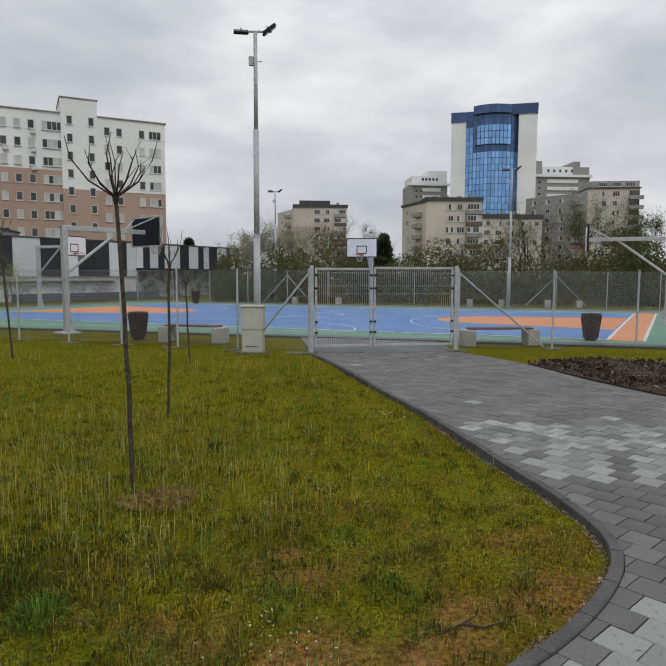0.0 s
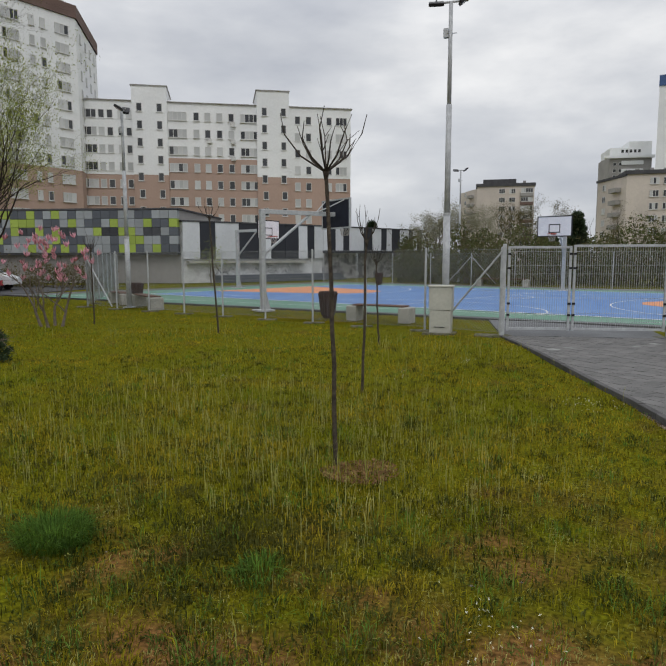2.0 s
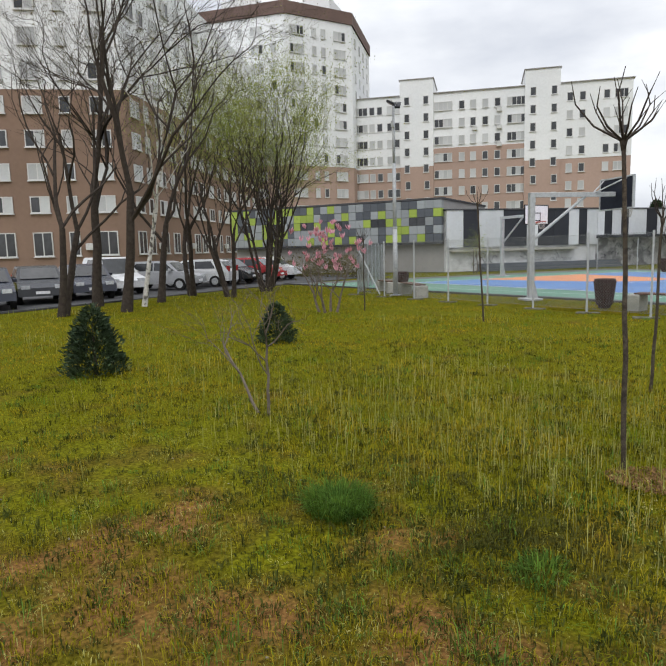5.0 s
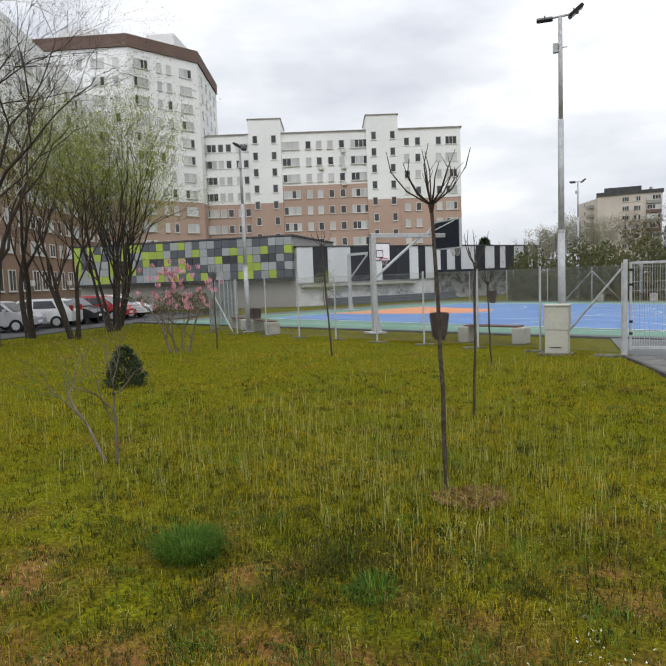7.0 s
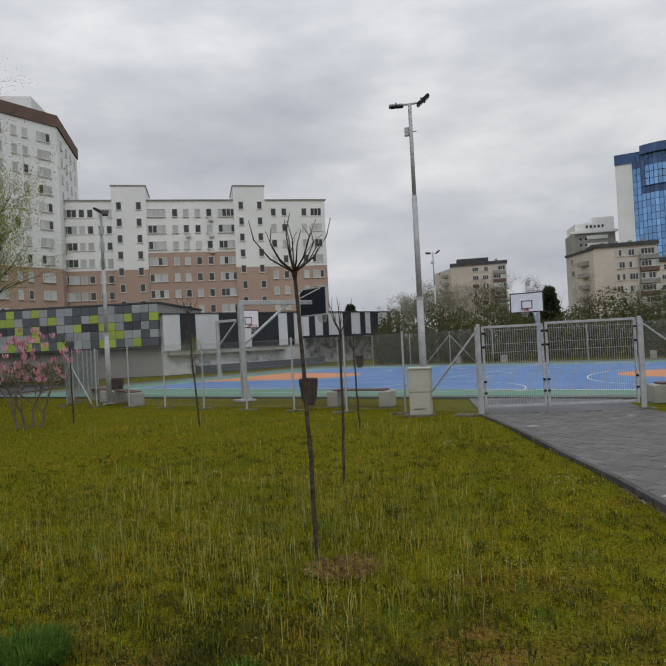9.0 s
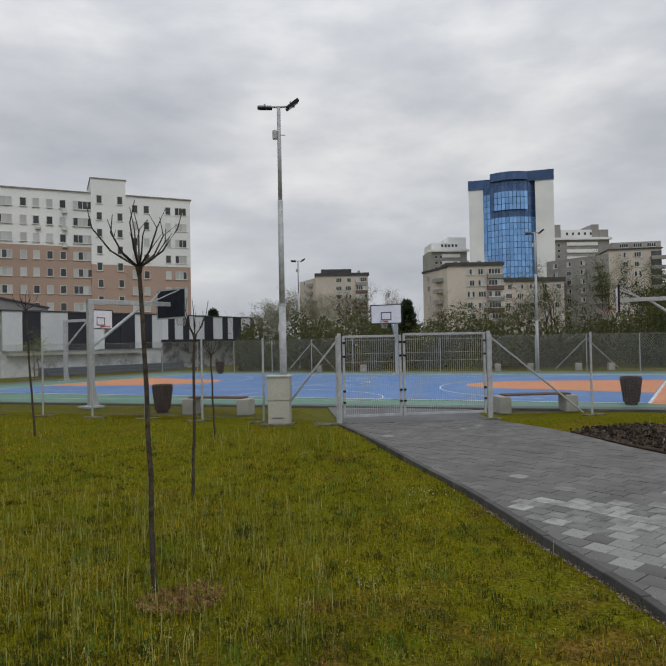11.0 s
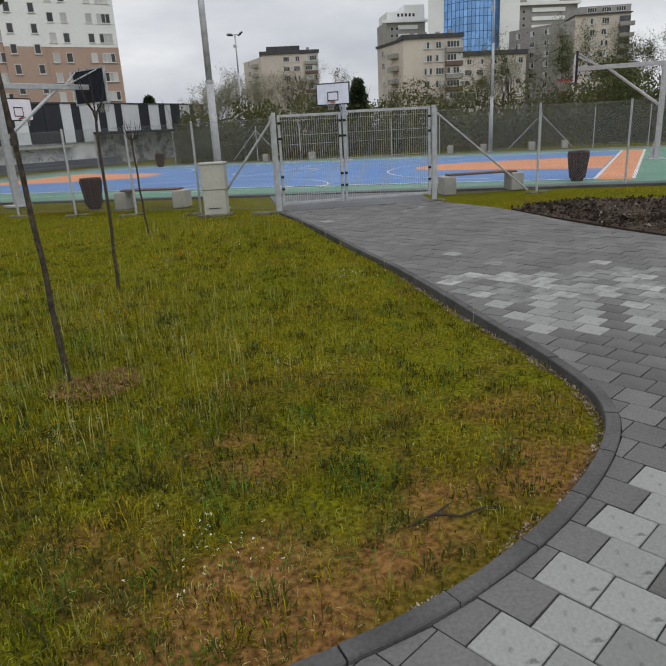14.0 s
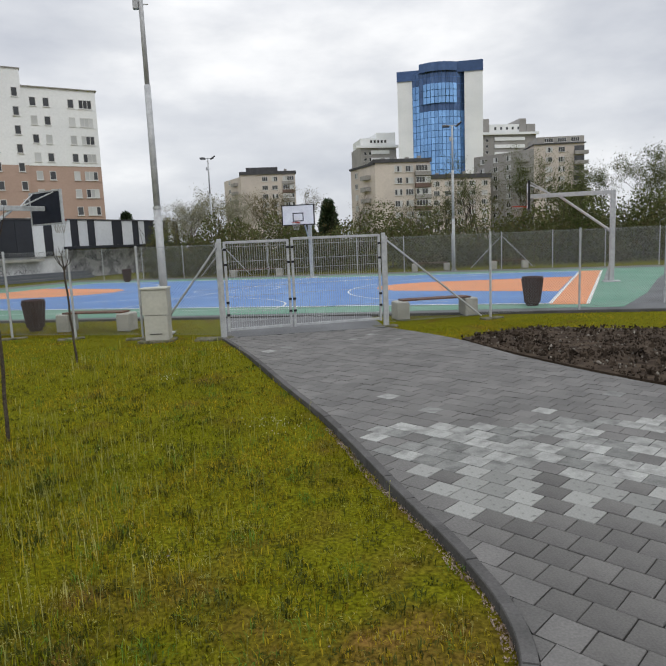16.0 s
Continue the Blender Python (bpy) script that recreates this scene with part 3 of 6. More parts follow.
def fence_run(name, label, posts, h, braces=(), pads=True, group="", pitch=0.075, r=0.0024, post_r=0.028):
    t = thing(name, label, "fence", group)
    for (x, y) in posts:
        part("post", Mesh().tube([(x, y, -0.05), (x, y, h + 0.04)], post_r, 10), M_STEEL, t)
        if pads:
            mm = Matrix.Translation((x + R.uniform(-0.1, 0.1), y - 0.05, 0)) @ Matrix.Rotation(R.uniform(-0.1, 0.5), 4, "Z")
            part("footing", Mesh().box(-0.3, 0.3, -0.12, 0.12, -0.09, 0.005, mm, bevel=0.014), M_FOOT, t, "rough concrete footing")
    for a, b in zip(posts[:-1], posts[1:]):
        part("wire_mesh", chain_link(a, b, h, pitch, r), M_WIRE, t, "woven wire")
    for a, za, b, zb in braces:
        part("brace", Mesh().tube([(*a, za), (*b, zb)], 0.024, 8), M_STEEL, t)
    return t


GL, GM, GR = (-0.6, 19.1), (0.93, 19.4), (3.1, 19.75)
LEFT = [(-0.85 - 1.69 * k, 19.25 + 0.56 * k) for k in range(1, 10)]
fence_run("fence", "galvanised chain-link fence on concrete footings beside the lawn", [(-0.66, 19.1)] + LEFT, 2.05,
          [((-0.66, 19.05), 1.98, (-2.2, 19.66), 0.06), (LEFT[8], 1.9, (-14.6, 23.75), 0.06), (LEFT[8], 1.9, (-16.7, 25.4), 0.06)], group="court fences")
SIDE = [LEFT[8]] + [(-16.06 - 0.5 * 1.9 * k, 24.3 + 0.87 * 1.9 * k) for k in range(1, 8)]
fence_run("fence", "galvanised chain-link fence along the short court side", SIDE, 2.05, group="court fences", pitch=0.1)
RIGHT = [(3.16, 19.77), (5.8, 20.25), (8.3, 20.75), (10.9, 21.25), (13.5, 21.75), (16.1, 22.25)]
fence_run("fence", "galvanised chain-link fence between lawn strip and court", RIGHT, 2.05,
          [((3.16, 19.77), 2.0, (5.55, 20.2), 0.05)], group="court fences")
FAR = [(-14.0 + 2.75 * k, 49.0 - 0.76 * k) for k in range(14)]
fence_run("fence", "far chain-link fence in front of the trees", FAR, 2.1,
          [(FAR[4], 1.9, (FAR[4][0] - 1.6, FAR[4][1] + 0.4), 0.1), (FAR[4], 1.9, (FAR[4][0] + 1.6, FAR[4][1] - 0.4), 0.1), (FAR[10], 1.9, (FAR[10][0] - 1.7, FAR[10][1] + 0.4), 0.1), (FAR[10], 1.9, (FAR[10][0] + 1.7, FAR[10][1] - 0.4), 0.1)], False, "court fences", pitch=0.14, r=0.003)


def gate_leaf(p, q, h, hinge_left):
    p, q = Vector(p), Vector(q)
    w = (q - p).length
    t = thing("gate", "closed galvanised welded-bar gate leaf at the path's end", "gate", "gate leaves", at=plan(p.x, p.y, q.x - p.x, q.y - p.y, 0.12))
    for x in (0.03, w - 0.03):
        part("stile", Mesh().box(x - 0.028, x + 0.028, -0.025, 0.025, 0.0, h - 0.02, bevel=0.006), M_STEEL, t)
    for z in (0.02, h - 0.07):
        part("rail", Mesh().box(0.06, w - 0.06, -0.022, 0.022, z, z + 0.055, bevel=0.006), M_STEEL, t)
    n = int(w / 0.052)
    for k in range(1, n):
        x = w * k / n
        part("bar", Mesh().tube([(x, -0.026, 0.05), (x, -0.026, h - 0.03)], 0.0042, 4, False), M_STEEL, t)
    for z in (0.22, 0.42, 0.78, 0.98, 1.34, 1.54, 1.86):
        if z < h - 0.1:
            part("cross_bar", Mesh().tube([(0.05, -0.033, z), (w - 0.05, -0.033, z)], 0.0042, 4, False), M_STEEL, t)
    for x in (0.03, w - 0.03):
        for z in (0.35, 0.62, 1.45, 1.78):
            part("clamp", Mesh().box(x - 0.035, x + 0.035, -0.045, -0.026, z, z + 0.05), M_BLACK, t, "black clamp")
    return t


for x, y in (GL, GR):
    m = Mesh().box(x - 0.045, x + 0.045, y - 0.045, y + 0.045, -0.05, 2.16, bevel=0.008)
    solid("gate_post", m, M_STEEL, "square galvanised gate post at the path", "gate post", "gate posts")
solid("footing", Mesh().box(-1.25, -0.45, 18.92, 19.3, -0.09, 0.012, bevel=0.014), M_FOOT, "broken concrete footing under the gate post", "footing")
ga, gb = Vector(GL), Vector(GR)
gd = (gb - ga).normalized()
gate_leaf(ga + gd * 0.08, Vector(GM) - gd * 0.02, 2.0, True)
gate_leaf(Vector(GM) + gd * 0.02, gb - gd * 0.08, 2.03, False)


# ---- lamps, cabinet, benches, bins ----
def lamp_mast(x, y, h, heads, label, yaw=0.0):
    t = thing("floodlight_mast", label, "floodlight", "floodlight masts", at=pose(x, y, 0, 0, 0, yaw))
    part("lower_shaft", Mesh().tube([(0, 0, 0), (0, 0, h * 0.36)], [0.095, 0.088], 12), M_STEEL, t, smooth=True)
    part("middle_shaft", Mesh().tube([(0, 0, h * 0.36 - 0.1), (0, 0, h * 0.7)], [0.075, 0.07], 12), M_STEEL, t, smooth=True)
    part("upper_shaft", Mesh().tube([(0, 0, h * 0.7 - 0.1), (0, 0, h)], [0.055, 0.048], 12), M_STEEL, t, smooth=True)
    part("collar", Mesh().tube([(0, 0, h * 0.36), (0, 0, h * 0.36 + 0.06)], 0.1, 12), M_STEEL, t)
    part("base_flange", Mesh().box(-0.18, 0.18, -0.18, 0.18, 0, 0.03), M_STEEL, t)
    part("cross_arm", Mesh().tube([(-0.42, 0, h + 0.02), (0.42, 0, h + 0.02)], 0.028, 8), M_STEEL, t)
    for k in range(heads):
        x0 = -0.36 if k == 0 else 0.36
        f = part("floodlight", Mesh().box(-0.19, 0.19, -0.14, 0.14, -0.035, 0.045, bevel=0.015), M_BLACK, t, "dark flood lamp", at=pose(x0, -0.02, h + (0.0 if k == 0 else 0.06), 28 if k == 0 else 5, 0 if k == 0 else -38, 8))
        part("lens", Mesh().box(-0.15, 0.15, -0.1, 0.1, -0.046, -0.036), M_GLASS, f, "glass lens")
        part("bracket", Mesh().tube([(0.0, 0, 0.04), (0, 0, 0.1)], 0.02, 6), M_STEEL, f)
    part("junction_box", Mesh().box(-0.17, -0.05, -0.06, 0.05, h - 0.82, h - 0.6, bevel=0.01), M_STEEL, t, "small grey box")
    part("step", Mesh().tube([(0.04, 0, h - 0.72), (0.16, 0, h - 0.72)], 0.012, 6), M_STEEL, t)
    return t


lamp_mast(-2.08, 20.3, 8.1, 2, "tall galvanised floodlight mast with two lamp heads beside the cabinet")
lamp_mast(-14.2, 24.25, 7.15, 2, "galvanised floodlight mast behind the low benches", 105)
lamp_mast(-4.3, 52.0, 8.2, 2, "distant floodlight mast in front of the trees", 10)
lamp_mast(10.7, 41.6, 8.2, 2, "galvanised floodlight mast across the court", -15)

cab = thing("electrical_cabinet", "pale grey electrical cabinet on a plinth beside the fence", "electrical cabinet", at=plan(-2.08, 19.32, 1, -0.06))
part("lower_box", Mesh().box(-0.26, 0.26, -0.16, 0.2, 0.0, 0.56, bevel=0.01), M_CAB, cab)
part("upper_box", Mesh().box(-0.28, 0.28, -0.17, 0.21, 0.57, 1.13, bevel=0.012), M_CAB, cab)
part("cap", Mesh().box(-0.3, 0.3, -0.19, 0.23, 1.13, 1.17, bevel=0.012), M_CAB, cab)
part("slot", Mesh().box(-0.15, 0.12, -0.173, -0.162, 0.14, 0.155), M_BLACK, cab, "dark slot")
part("plinth", Mesh().box(-0.42, 0.36, -0.24, 0.28, -0.09, 0.012, bevel=0.014), M_FOOT, cab, "concrete plinth")


def bench(x0, y0, x1, y1, label, plank=True):
    d = Vector((x1 - x0, y1 - y0))
    w = d.length
    t = thing("bench", label, "bench", "court benches", at=plan(x0, y0, d.x, d.y, 0.0))
    for u in (0.0, w - 0.34):
        part("end_block", Mesh().box(u, u + 0.34, -0.25, 0.25, 0.0, 0.44, bevel=0.025), M_CONC, t, "white concrete block")
    if plank:
        for k in range(3):
            part("slat", Mesh().box(0.18, w - 0.18, -0.21 + 0.145 * k, -0.08 + 0.145 * k, 0.445, 0.485, bevel=0.006), M_WOOD, t, "brown plank")
    return t


bench(-5.05, 21.85, -3.1, 21.35, "low bench of two concrete blocks with brown planks behind the fence")
bench(3.5, 20.85, 5.65, 21.1, "low bench of concrete blocks with dark planks beside the gate")
bench(-14.3, 25.0, -12.5, 23.4, "low concrete bench in the court corner")
bench(-16.3, 26.3, -14.9, 25.2, "low concrete bench near the fence corner")
bench(8.4, 42.6, 10.6, 42.2, "far low concrete bench across the court")
bench(12.9, 41.6, 15.0, 41.2, "far low concrete bench by the trees")
bench(-2.6, 45.6, 0.6, 44.8, "far long bench by the fence")


def bin_(x, y, h, label):
    t = thing("litter_bin", label, "litter bin", "litter bins", at=pose(x, y, 0, 0, 0, R.uniform(0, 90)))
    prof = [(0.155, 0.0), (0.17, 0.06), (0.19, 0.1), (0.275, h - 0.06), (0.285, h - 0.03), (0.275, h), (0.24, h), (0.2, h - 0.12)]
    part("bucket", Mesh().lathe(prof, 18), M_BIN, t)
    for k in range(18):
        w = 2 * math.pi * k / 18
        part("slat", Mesh().tube([(0.195 * math.cos(w), 0.195 * math.sin(w), 0.1), (0.28 * math.cos(w), 0.28 * math.sin(w), h - 0.06)], 0.022, 4), M_BIN, t)
    return t


bin_(-5.82, 22.15, 0.82, "dark brown tapered slatted litter bin behind the fence")
bin_(7.6, 22.1, 0.82, "dark brown tapered slatted litter bin at the court corner")
bin_(-15.6, 26.9, 0.8, "dark litter bin near the fence corner")
bin_(-9.0, 45.2, 0.8, "far dark litter bin on the grass strip")


# ---- buildings ----
WIN = {}


def lattice(gx, gz, y0, y1):
    """One welded frame over a grid whose odd cells in both directions are left open."""
    nx, nz = len(gx), len(gz)
    solid_ = lambda i, j: 0 <= i < nx - 1 and 0 <= j < nz - 1 and not (i % 2 and j % 2)
    m = Mesh()
    m.v = [(x, y, z) for y in (y0, y1) for z in gz for x in gx]
    q = lambda i, j, k: k * nx * nz + j * nx + i
    for i in range(nx - 1):
        for j in range(nz - 1):
            if not solid_(i, j):
                continue
            m.f.append((q(i, j, 0), q(i + 1, j, 0), q(i + 1, j + 1, 0), q(i, j + 1, 0)))
            if not solid_(i - 1, j):
                m.f.append((q(i, j, 1), q(i, j, 0), q(i, j + 1, 0), q(i, j + 1, 1)))
            if not solid_(i + 1, j):
                m.f.append((q(i + 1, j, 0), q(i + 1, j, 1), q(i + 1, j + 1, 1), q(i + 1, j + 1, 0)))
            if not solid_(i, j - 1):
                m.f.append((q(i, j, 1), q(i + 1, j, 1), q(i + 1, j, 0), q(i, j, 0)))
            if not solid_(i, j + 1):
                m.f.append((q(i, j + 1, 0), q(i + 1, j + 1, 0), q(i + 1, j + 1, 1), q(i, j + 1, 1)))
    return m


def window_data(w, h, n, open_):
    """Frame mesh and pane meshes of a window with n lights; the panes marked open_ are clear, the rest have lowered blinds."""
    key = (w, h, n, open_)
    if key not in WIN:
        b = min(0.09, w * 0.12)
        cell = (w - b) / n
        gx = [-w / 2 + k * cell + e for k in range(n + 1) for e in (0, b)]
        f = lattice(gx, [0, b, h - b, h], -0.07, 0.05)
        panes = []
        for k in range(n):
            x = -w / 2 + k * cell + b
            panes.append((Mesh().box(x, x + cell - b, -0.035, 0.02, b, h - b).data("pane", M_GLASS if k in open_ else M_BLIND), k in open_))
        sill = Mesh().box(-w / 2 - 0.08, w / 2 + 0.08, -0.14, 0.04, -0.09, -0.003).data("sill", M_FRAME)
        WIN[key] = (f.data("window", M_FRAME), panes, sill)
    return WIN[key]


def window(parent, at, u, v, w, h, n=1, open_=(0,)):
    fd, panes, sill = window_data(w, h, n, tuple(open_))
    o = part("window", fd, None, parent, at=at @ Matrix.Translation((u, -0.03, v)))
    part("sill", sill, None, o)
    for d, _ in panes:
        part("pane", d, None, o)
    return o


def ac_unit(parent, at, u, v):
    o = part("air_conditioner", AC_DATA, None, parent, "white outdoor unit", at=at @ Matrix.Translation((u, -0.3, v)))
    return o


AC_DATA = Mesh().box(-0.42, 0.42, -0.15, 0.25, 0, 0.6, bevel=0.03).data("air_conditioner", M_AC)


def face(p, q):
    """Frame of a facade from its left end p to its right end q as one looks at it: x along it, y into the house."""
    return plan(p[0], p[1], q[0] - p[0], q[1] - p[1]), (Vector(q) - Vector(p)).length


# long white and brown apartment block
flats = thing("apartment_block", "long white and salmon-brown apartment block with stair towers on its roof", "apartment block")
F, W = face((-72.2, 98.3), (-29.8, 119.0))
TOP, FL = 28.6, 2.93
W_FLATS = W


def fu(c):
    """Distance along the facade of a column of the drawing grid, whose stair towers are the fixed marks."""
    return float(np.interp(c, (20, 205, 315, 570, 668, 833), (0.0, 0.184, 0.309, 0.637, 0.759, 1.0))) * W_FLATS


part("wall", Mesh().box(0, W, 0, 14, 0, 16.2, F), M_WALLB, flats, "salmon-brown render")
part("wall", Mesh().box(-0.05, W + 0.02, -0.06, 14.05, 16.2, TOP, F), M_WALLW, flats, "white render")
part("wall", Mesh().box(fu(315), fu(570), -0.14, 0.2, 0, 19.2, F), M_WALLB, flats, "salmon-brown render")
part("roof", Mesh().box(-0.3, W + 0.3, -0.3, 14.3, TOP, TOP + 0.16, F), M_GREYW, flats)
for c0, c1 in ((205, 315), (570, 668)):
    part("stair_tower", Mesh().box(fu(c0), fu(c1), -0.5, 9, 16.2, TOP + 2.55, F), M_WALLW, flats, "white rendered stair tower")
    part("stair_tower", Mesh().box(fu(c0), fu(c1), -0.5, 9, 0, 16.19, F), M_WALLB, flats, "brown rendered stair tower")
    part("parapet", Mesh().box(fu(c0) - 0.15, fu(c1) + 0.15, -0.65, 9.1, TOP + 2.55, TOP + 2.7, F), M_GREYW, flats)
FT = F @ Matrix.Translation((0, -0.47, 0))
FM = F @ Matrix.Translation((0, -0.11, 0))
for r in range(9):
    v = TOP - 2.95 - r * FL
    if v < 2:
        continue
    for c, w, n in ((52, 2.5, 3), (96, 1.0, 1), (126, 1.0, 1), (164, 0.95, 1), (193, 0.95, 1)):
        window(flats, F, fu(c), v, w, 1.45, n, tuple(k for k in range(n) if R.random() < 0.45))
    for c, w, n in ((343, 3.1, 4), (396, 1.0, 1), (428, 1.0, 1), (462, 1.0, 1), (496, 1.0, 1), (548, 3.1, 4)):
        window(flats, FM, fu(c), v, w, 1.45, n, tuple(k for k in range(n) if R.random() < 0.4))
        if w == 1.0 and R.random() < 0.22:
            ac_unit(flats, FM, fu(c) + 0.3, v - 0.85)
    for c, w, n in ((691, 1.0, 1), (720, 1.0, 1), (775, 1.0, 1), (808, 2.1, 3)):
        window(flats, F, fu(c), v, w, 1.45, n, tuple(k for k in range(n) if R.random() < 0.45))
    for c in (228, 291, 593, 651):
        window(flats, FT, fu(c) + (0.15 if r > 4 else 0), v + 1.2, 0.95, 1.45, 1, (0,))

# tall block behind
tall = thing("tower_block", "tall white apartment tower with a brown roof band and lower floors", "tower block")
TF = [((-92.1, 76.2), (-74.4, 83.3)), ((-74.4, 83.3), (-69.9, 95.4)), ((-69.9, 95.4), (-78.0, 111.8))]
outline = [(-92.1, 76.2), (-74.4, 83.3), (-69.9, 95.4), (-78.0, 111.8), (-98.0, 108.0)]
part("wall", Mesh().poly(outline, 16.2, 40.3), M_WALLW, tall, "white render")
part("wall", Mesh().poly([(x * 1.0005, y) for x, y in outline], 0, 16.2), M_WALLB, tall, "brown render")
mid = Vector((-82.0, 95.0))
part("parapet", Mesh().poly([tuple(mid + (Vector(p) - mid) * 1.02) for p in outline], 40.3, 42.3), M_BAND, tall, "brown roof band")
part("roof_house", Mesh().poly([(-78, 92), (-73.5, 94), (-76.5, 102), (-81, 100)], 42.3, 45.6), M_WALLW, tall, "white roof hut")
part("roof_house", Mesh().poly([(-88, 82), (-82, 84.5), (-85, 91), (-91, 88)], 42.3, 45.0), M_WALLW, tall, "white roof hut")
for (p, q), cols in zip(TF, (((2.5, 2.2, 3), (5.5, 0.9, 1), (8, 0.9, 1), (11, 0.9, 1), (14, 2.2, 3), (17, 0.9, 1)), ((2.1, 2.6, 4), (5.4, 0.85, 1), (7.2, 0.85, 1), (10.4, 2.3, 3)), ((3, 0.8, 1), (7, 0.8, 1), (11, 0.8, 1), (15, 0.8, 1)))):
    f, w = face(p, q)
    f = f @ Matrix.Translation((0, -0.03, 0))
    for r in range(13):
        v = 37.3 - r * FL
        for u, ww, n in cols:
            window(tall, f, u, v, ww, 1.5, n, tuple(k for k in range(n) if R.random() < 0.16))

# brown corner block nearer the car park
corner = thing("apartment_block", "umber-brown corner apartment block with white upper floors above the car park", "apartment block")
cl, cc, cm, ce = (-66.0, 23.5), (-52.5, 38.0), (-62.7, 55.3), (-75.5, 77.0)
out2 = [cl, cc, cm, ce, (-92, 70), (-80, 28)]
part("wall", Mesh().poly(out2, 0, 16.7), M_WALLD, corner, "umber-brown render")
part("wall", Mesh().poly([(x - 0.05, y) for x, y in out2], 16.7, 30.5), M_WALLW, corner, "white render")
for (p, q), cols in (((cl, cc), (2.2, 5.4, 8.6, 11.8, 14.6, 17.6)), ((cc, cm), (1.8, 4.2, 7.2, 10.2, 13.2, 16.5, 19)), ((cm, ce), (2, 5, 8, 11.5, 15, 18.5, 22))):
    f, w = face(p, q)
    f = f @ Matrix.Translation((0, -0.03, 0))
    for r in range(9):
        for j, u in enumerate(cols):
            n = 2 if j % 3 != 1 else 1
            window(corner, f, u, 2.9 + FL * r + (0 if r else -1.0), 1.7 if n == 2 else 0.95, 1.5 if r else 2.2, n, tuple(k for k in range(n) if R.random() < (0.25 if r else 1)))
    for u in (cols[1] + 1.6, cols[4] + 1.4):
        ac_unit(corner, f, u, 2.4)

# pavilion with chequered panels
pav = thing("sports_hall", "low hall clad in lime, light and dark grey square panels", "sports hall")
F, W = face((-41.5, 40.4), (-23.3, 44.0))
part("wall", Mesh().box(0, W, 0.5, 12, 0, 5.25, F), M_GREYW, pav, "grey wall")
part("ground_floor", Mesh().box(0, W - 0.6, 1.2, 11, 0, 2.15, F), M_CONC, pav, "pale grey rendered wall")
part("roof_edge", Mesh().box(-0.1, W + 0.12, -0.06, 12, 5.22, 5.34, F), M_ROOF, pav)
part("soffit", Mesh().box(0, W, 0.0, 12, 2.05, 2.18, F), M_ROOF, pav)
nc = 30
cw, ch = W / nc, (5.2 - 2.2) / 5
PANEL = {k: Mesh().box(0.012, cw - 0.012, -0.03, 0.5, 0.012, ch - 0.012).data("panel", m) for k, m in (("g", M_PGREEN), ("l", M_PMID), ("d", M_PDARK), ("w", M_GLASS))}
RR = random.Random(12)
for r in range(5):
    c = 0
    while c < nc:
        k = RR.choices("gld", (0.3, 0.38, 0.32))[0]
        n = 1
        if r == 2 and c % 5 in (1,):
            k, n = "w", 2
        for j in range(n):
            if c < nc:
                part("panel", PANEL[k], None, pav, at=F @ Matrix.Translation((c * cw, 0, 2.2 + r * ch)))
                c += 1
for u in (11.6, 13.4, 15.2):
    for v in (0.15, 1.15):
        window(pav, F @ Matrix.Translation((0, 1.17, 0)), u, v, 1.1, 0.8, 1, (0,))

# white and anthracite striped hall beside it
hall = thing("sports_hall", "long hall with white and anthracite panels above a stained wall", "sports hall")
STR1 = (("l", 1.35), ("d", 1.25), ("l", 2.0), ("d", 1.95), ("l", 0.95), ("d", 1.35), ("d", 1.3), ("l", 0.9), ("d", 0.7), ("l", 0.95))
STR2 = (("l", 0.7), ("d", 0.75), ("l", 0.95), ("d", 0.75), ("l", 1.9), ("d", 1.15), ("l", 1.25), ("d", 0.75), ("l", 0.75), ("d", 1.2), ("l", 1.4), ("d", 0.6), ("l", 0.7), ("d", 0.75), ("l", 0.7))
HA, HB, HC = (-23.1, 44.3), (-15.7, 54.5), (-8.8, 67.0)
for (p, q), strips, z0 in (((HA, HB), STR1, 1.75), ((HB, HC), STR2, 2.42)):
    F, W = face(p, q)
    s = W / sum(w for _, w in strips)
    part("wall", Mesh().box(0, W, 0.12, 10, 0, 4.35, F), M_GRAF if z0 < 2 else M_GRAF2, hall, "stained base wall with scrawls")
    part("roof_edge", Mesh().box(-0.1, W + 0.1, -0.1, 10, 4.4, 4.5, F), M_ROOF, hall)
    u = 0.0
    for k, w in strips:
        part("panel", Mesh().box(u + 0.015, u + w * s - 0.015, -0.05, 0.11, z0, 4.4, F), M_PLIGHT if k == "l" else M_PBLACK, hall)
        u += w * s
    rw = random.Random(int(z0 * 100))
    for k in range(16 if z0 < 2 else 22):
        u0, v0 = rw.uniform(0.5, W - 2.0), rw.uniform(0.35, z0 - 0.55)
        g = [(u0 + 0.11 * j, 0.105, v0 + rw.uniform(-0.2, 0.2)) for j in range(rw.randint(5, 12))]
        part("scrawl", Mesh().tube([F @ Vector(p) for p in g], 0.02, 4), M_PBLACK, hall, "dark painted scrawl")
    if z0 > 2:
        part("canopy", Mesh().box(-0.1, W + 3.5, -1.2, 0.1, 2.2, 2.4, F), M_PBLACK, hall)
    else:
        part("ledge", Mesh().box(0.3, W - 2, -0.35, 0.11, 1.42, 1.6, F), M_CONC, hall, "pale concrete ledge")
        for k in range(3):
            part("step", Mesh().box(2.5, W + 1.5, -1.2 + 0.3 * k, 0.1, 0.18 * k, 0.18 * k + 0.17, F), M_PDARK, hall, "dark step")

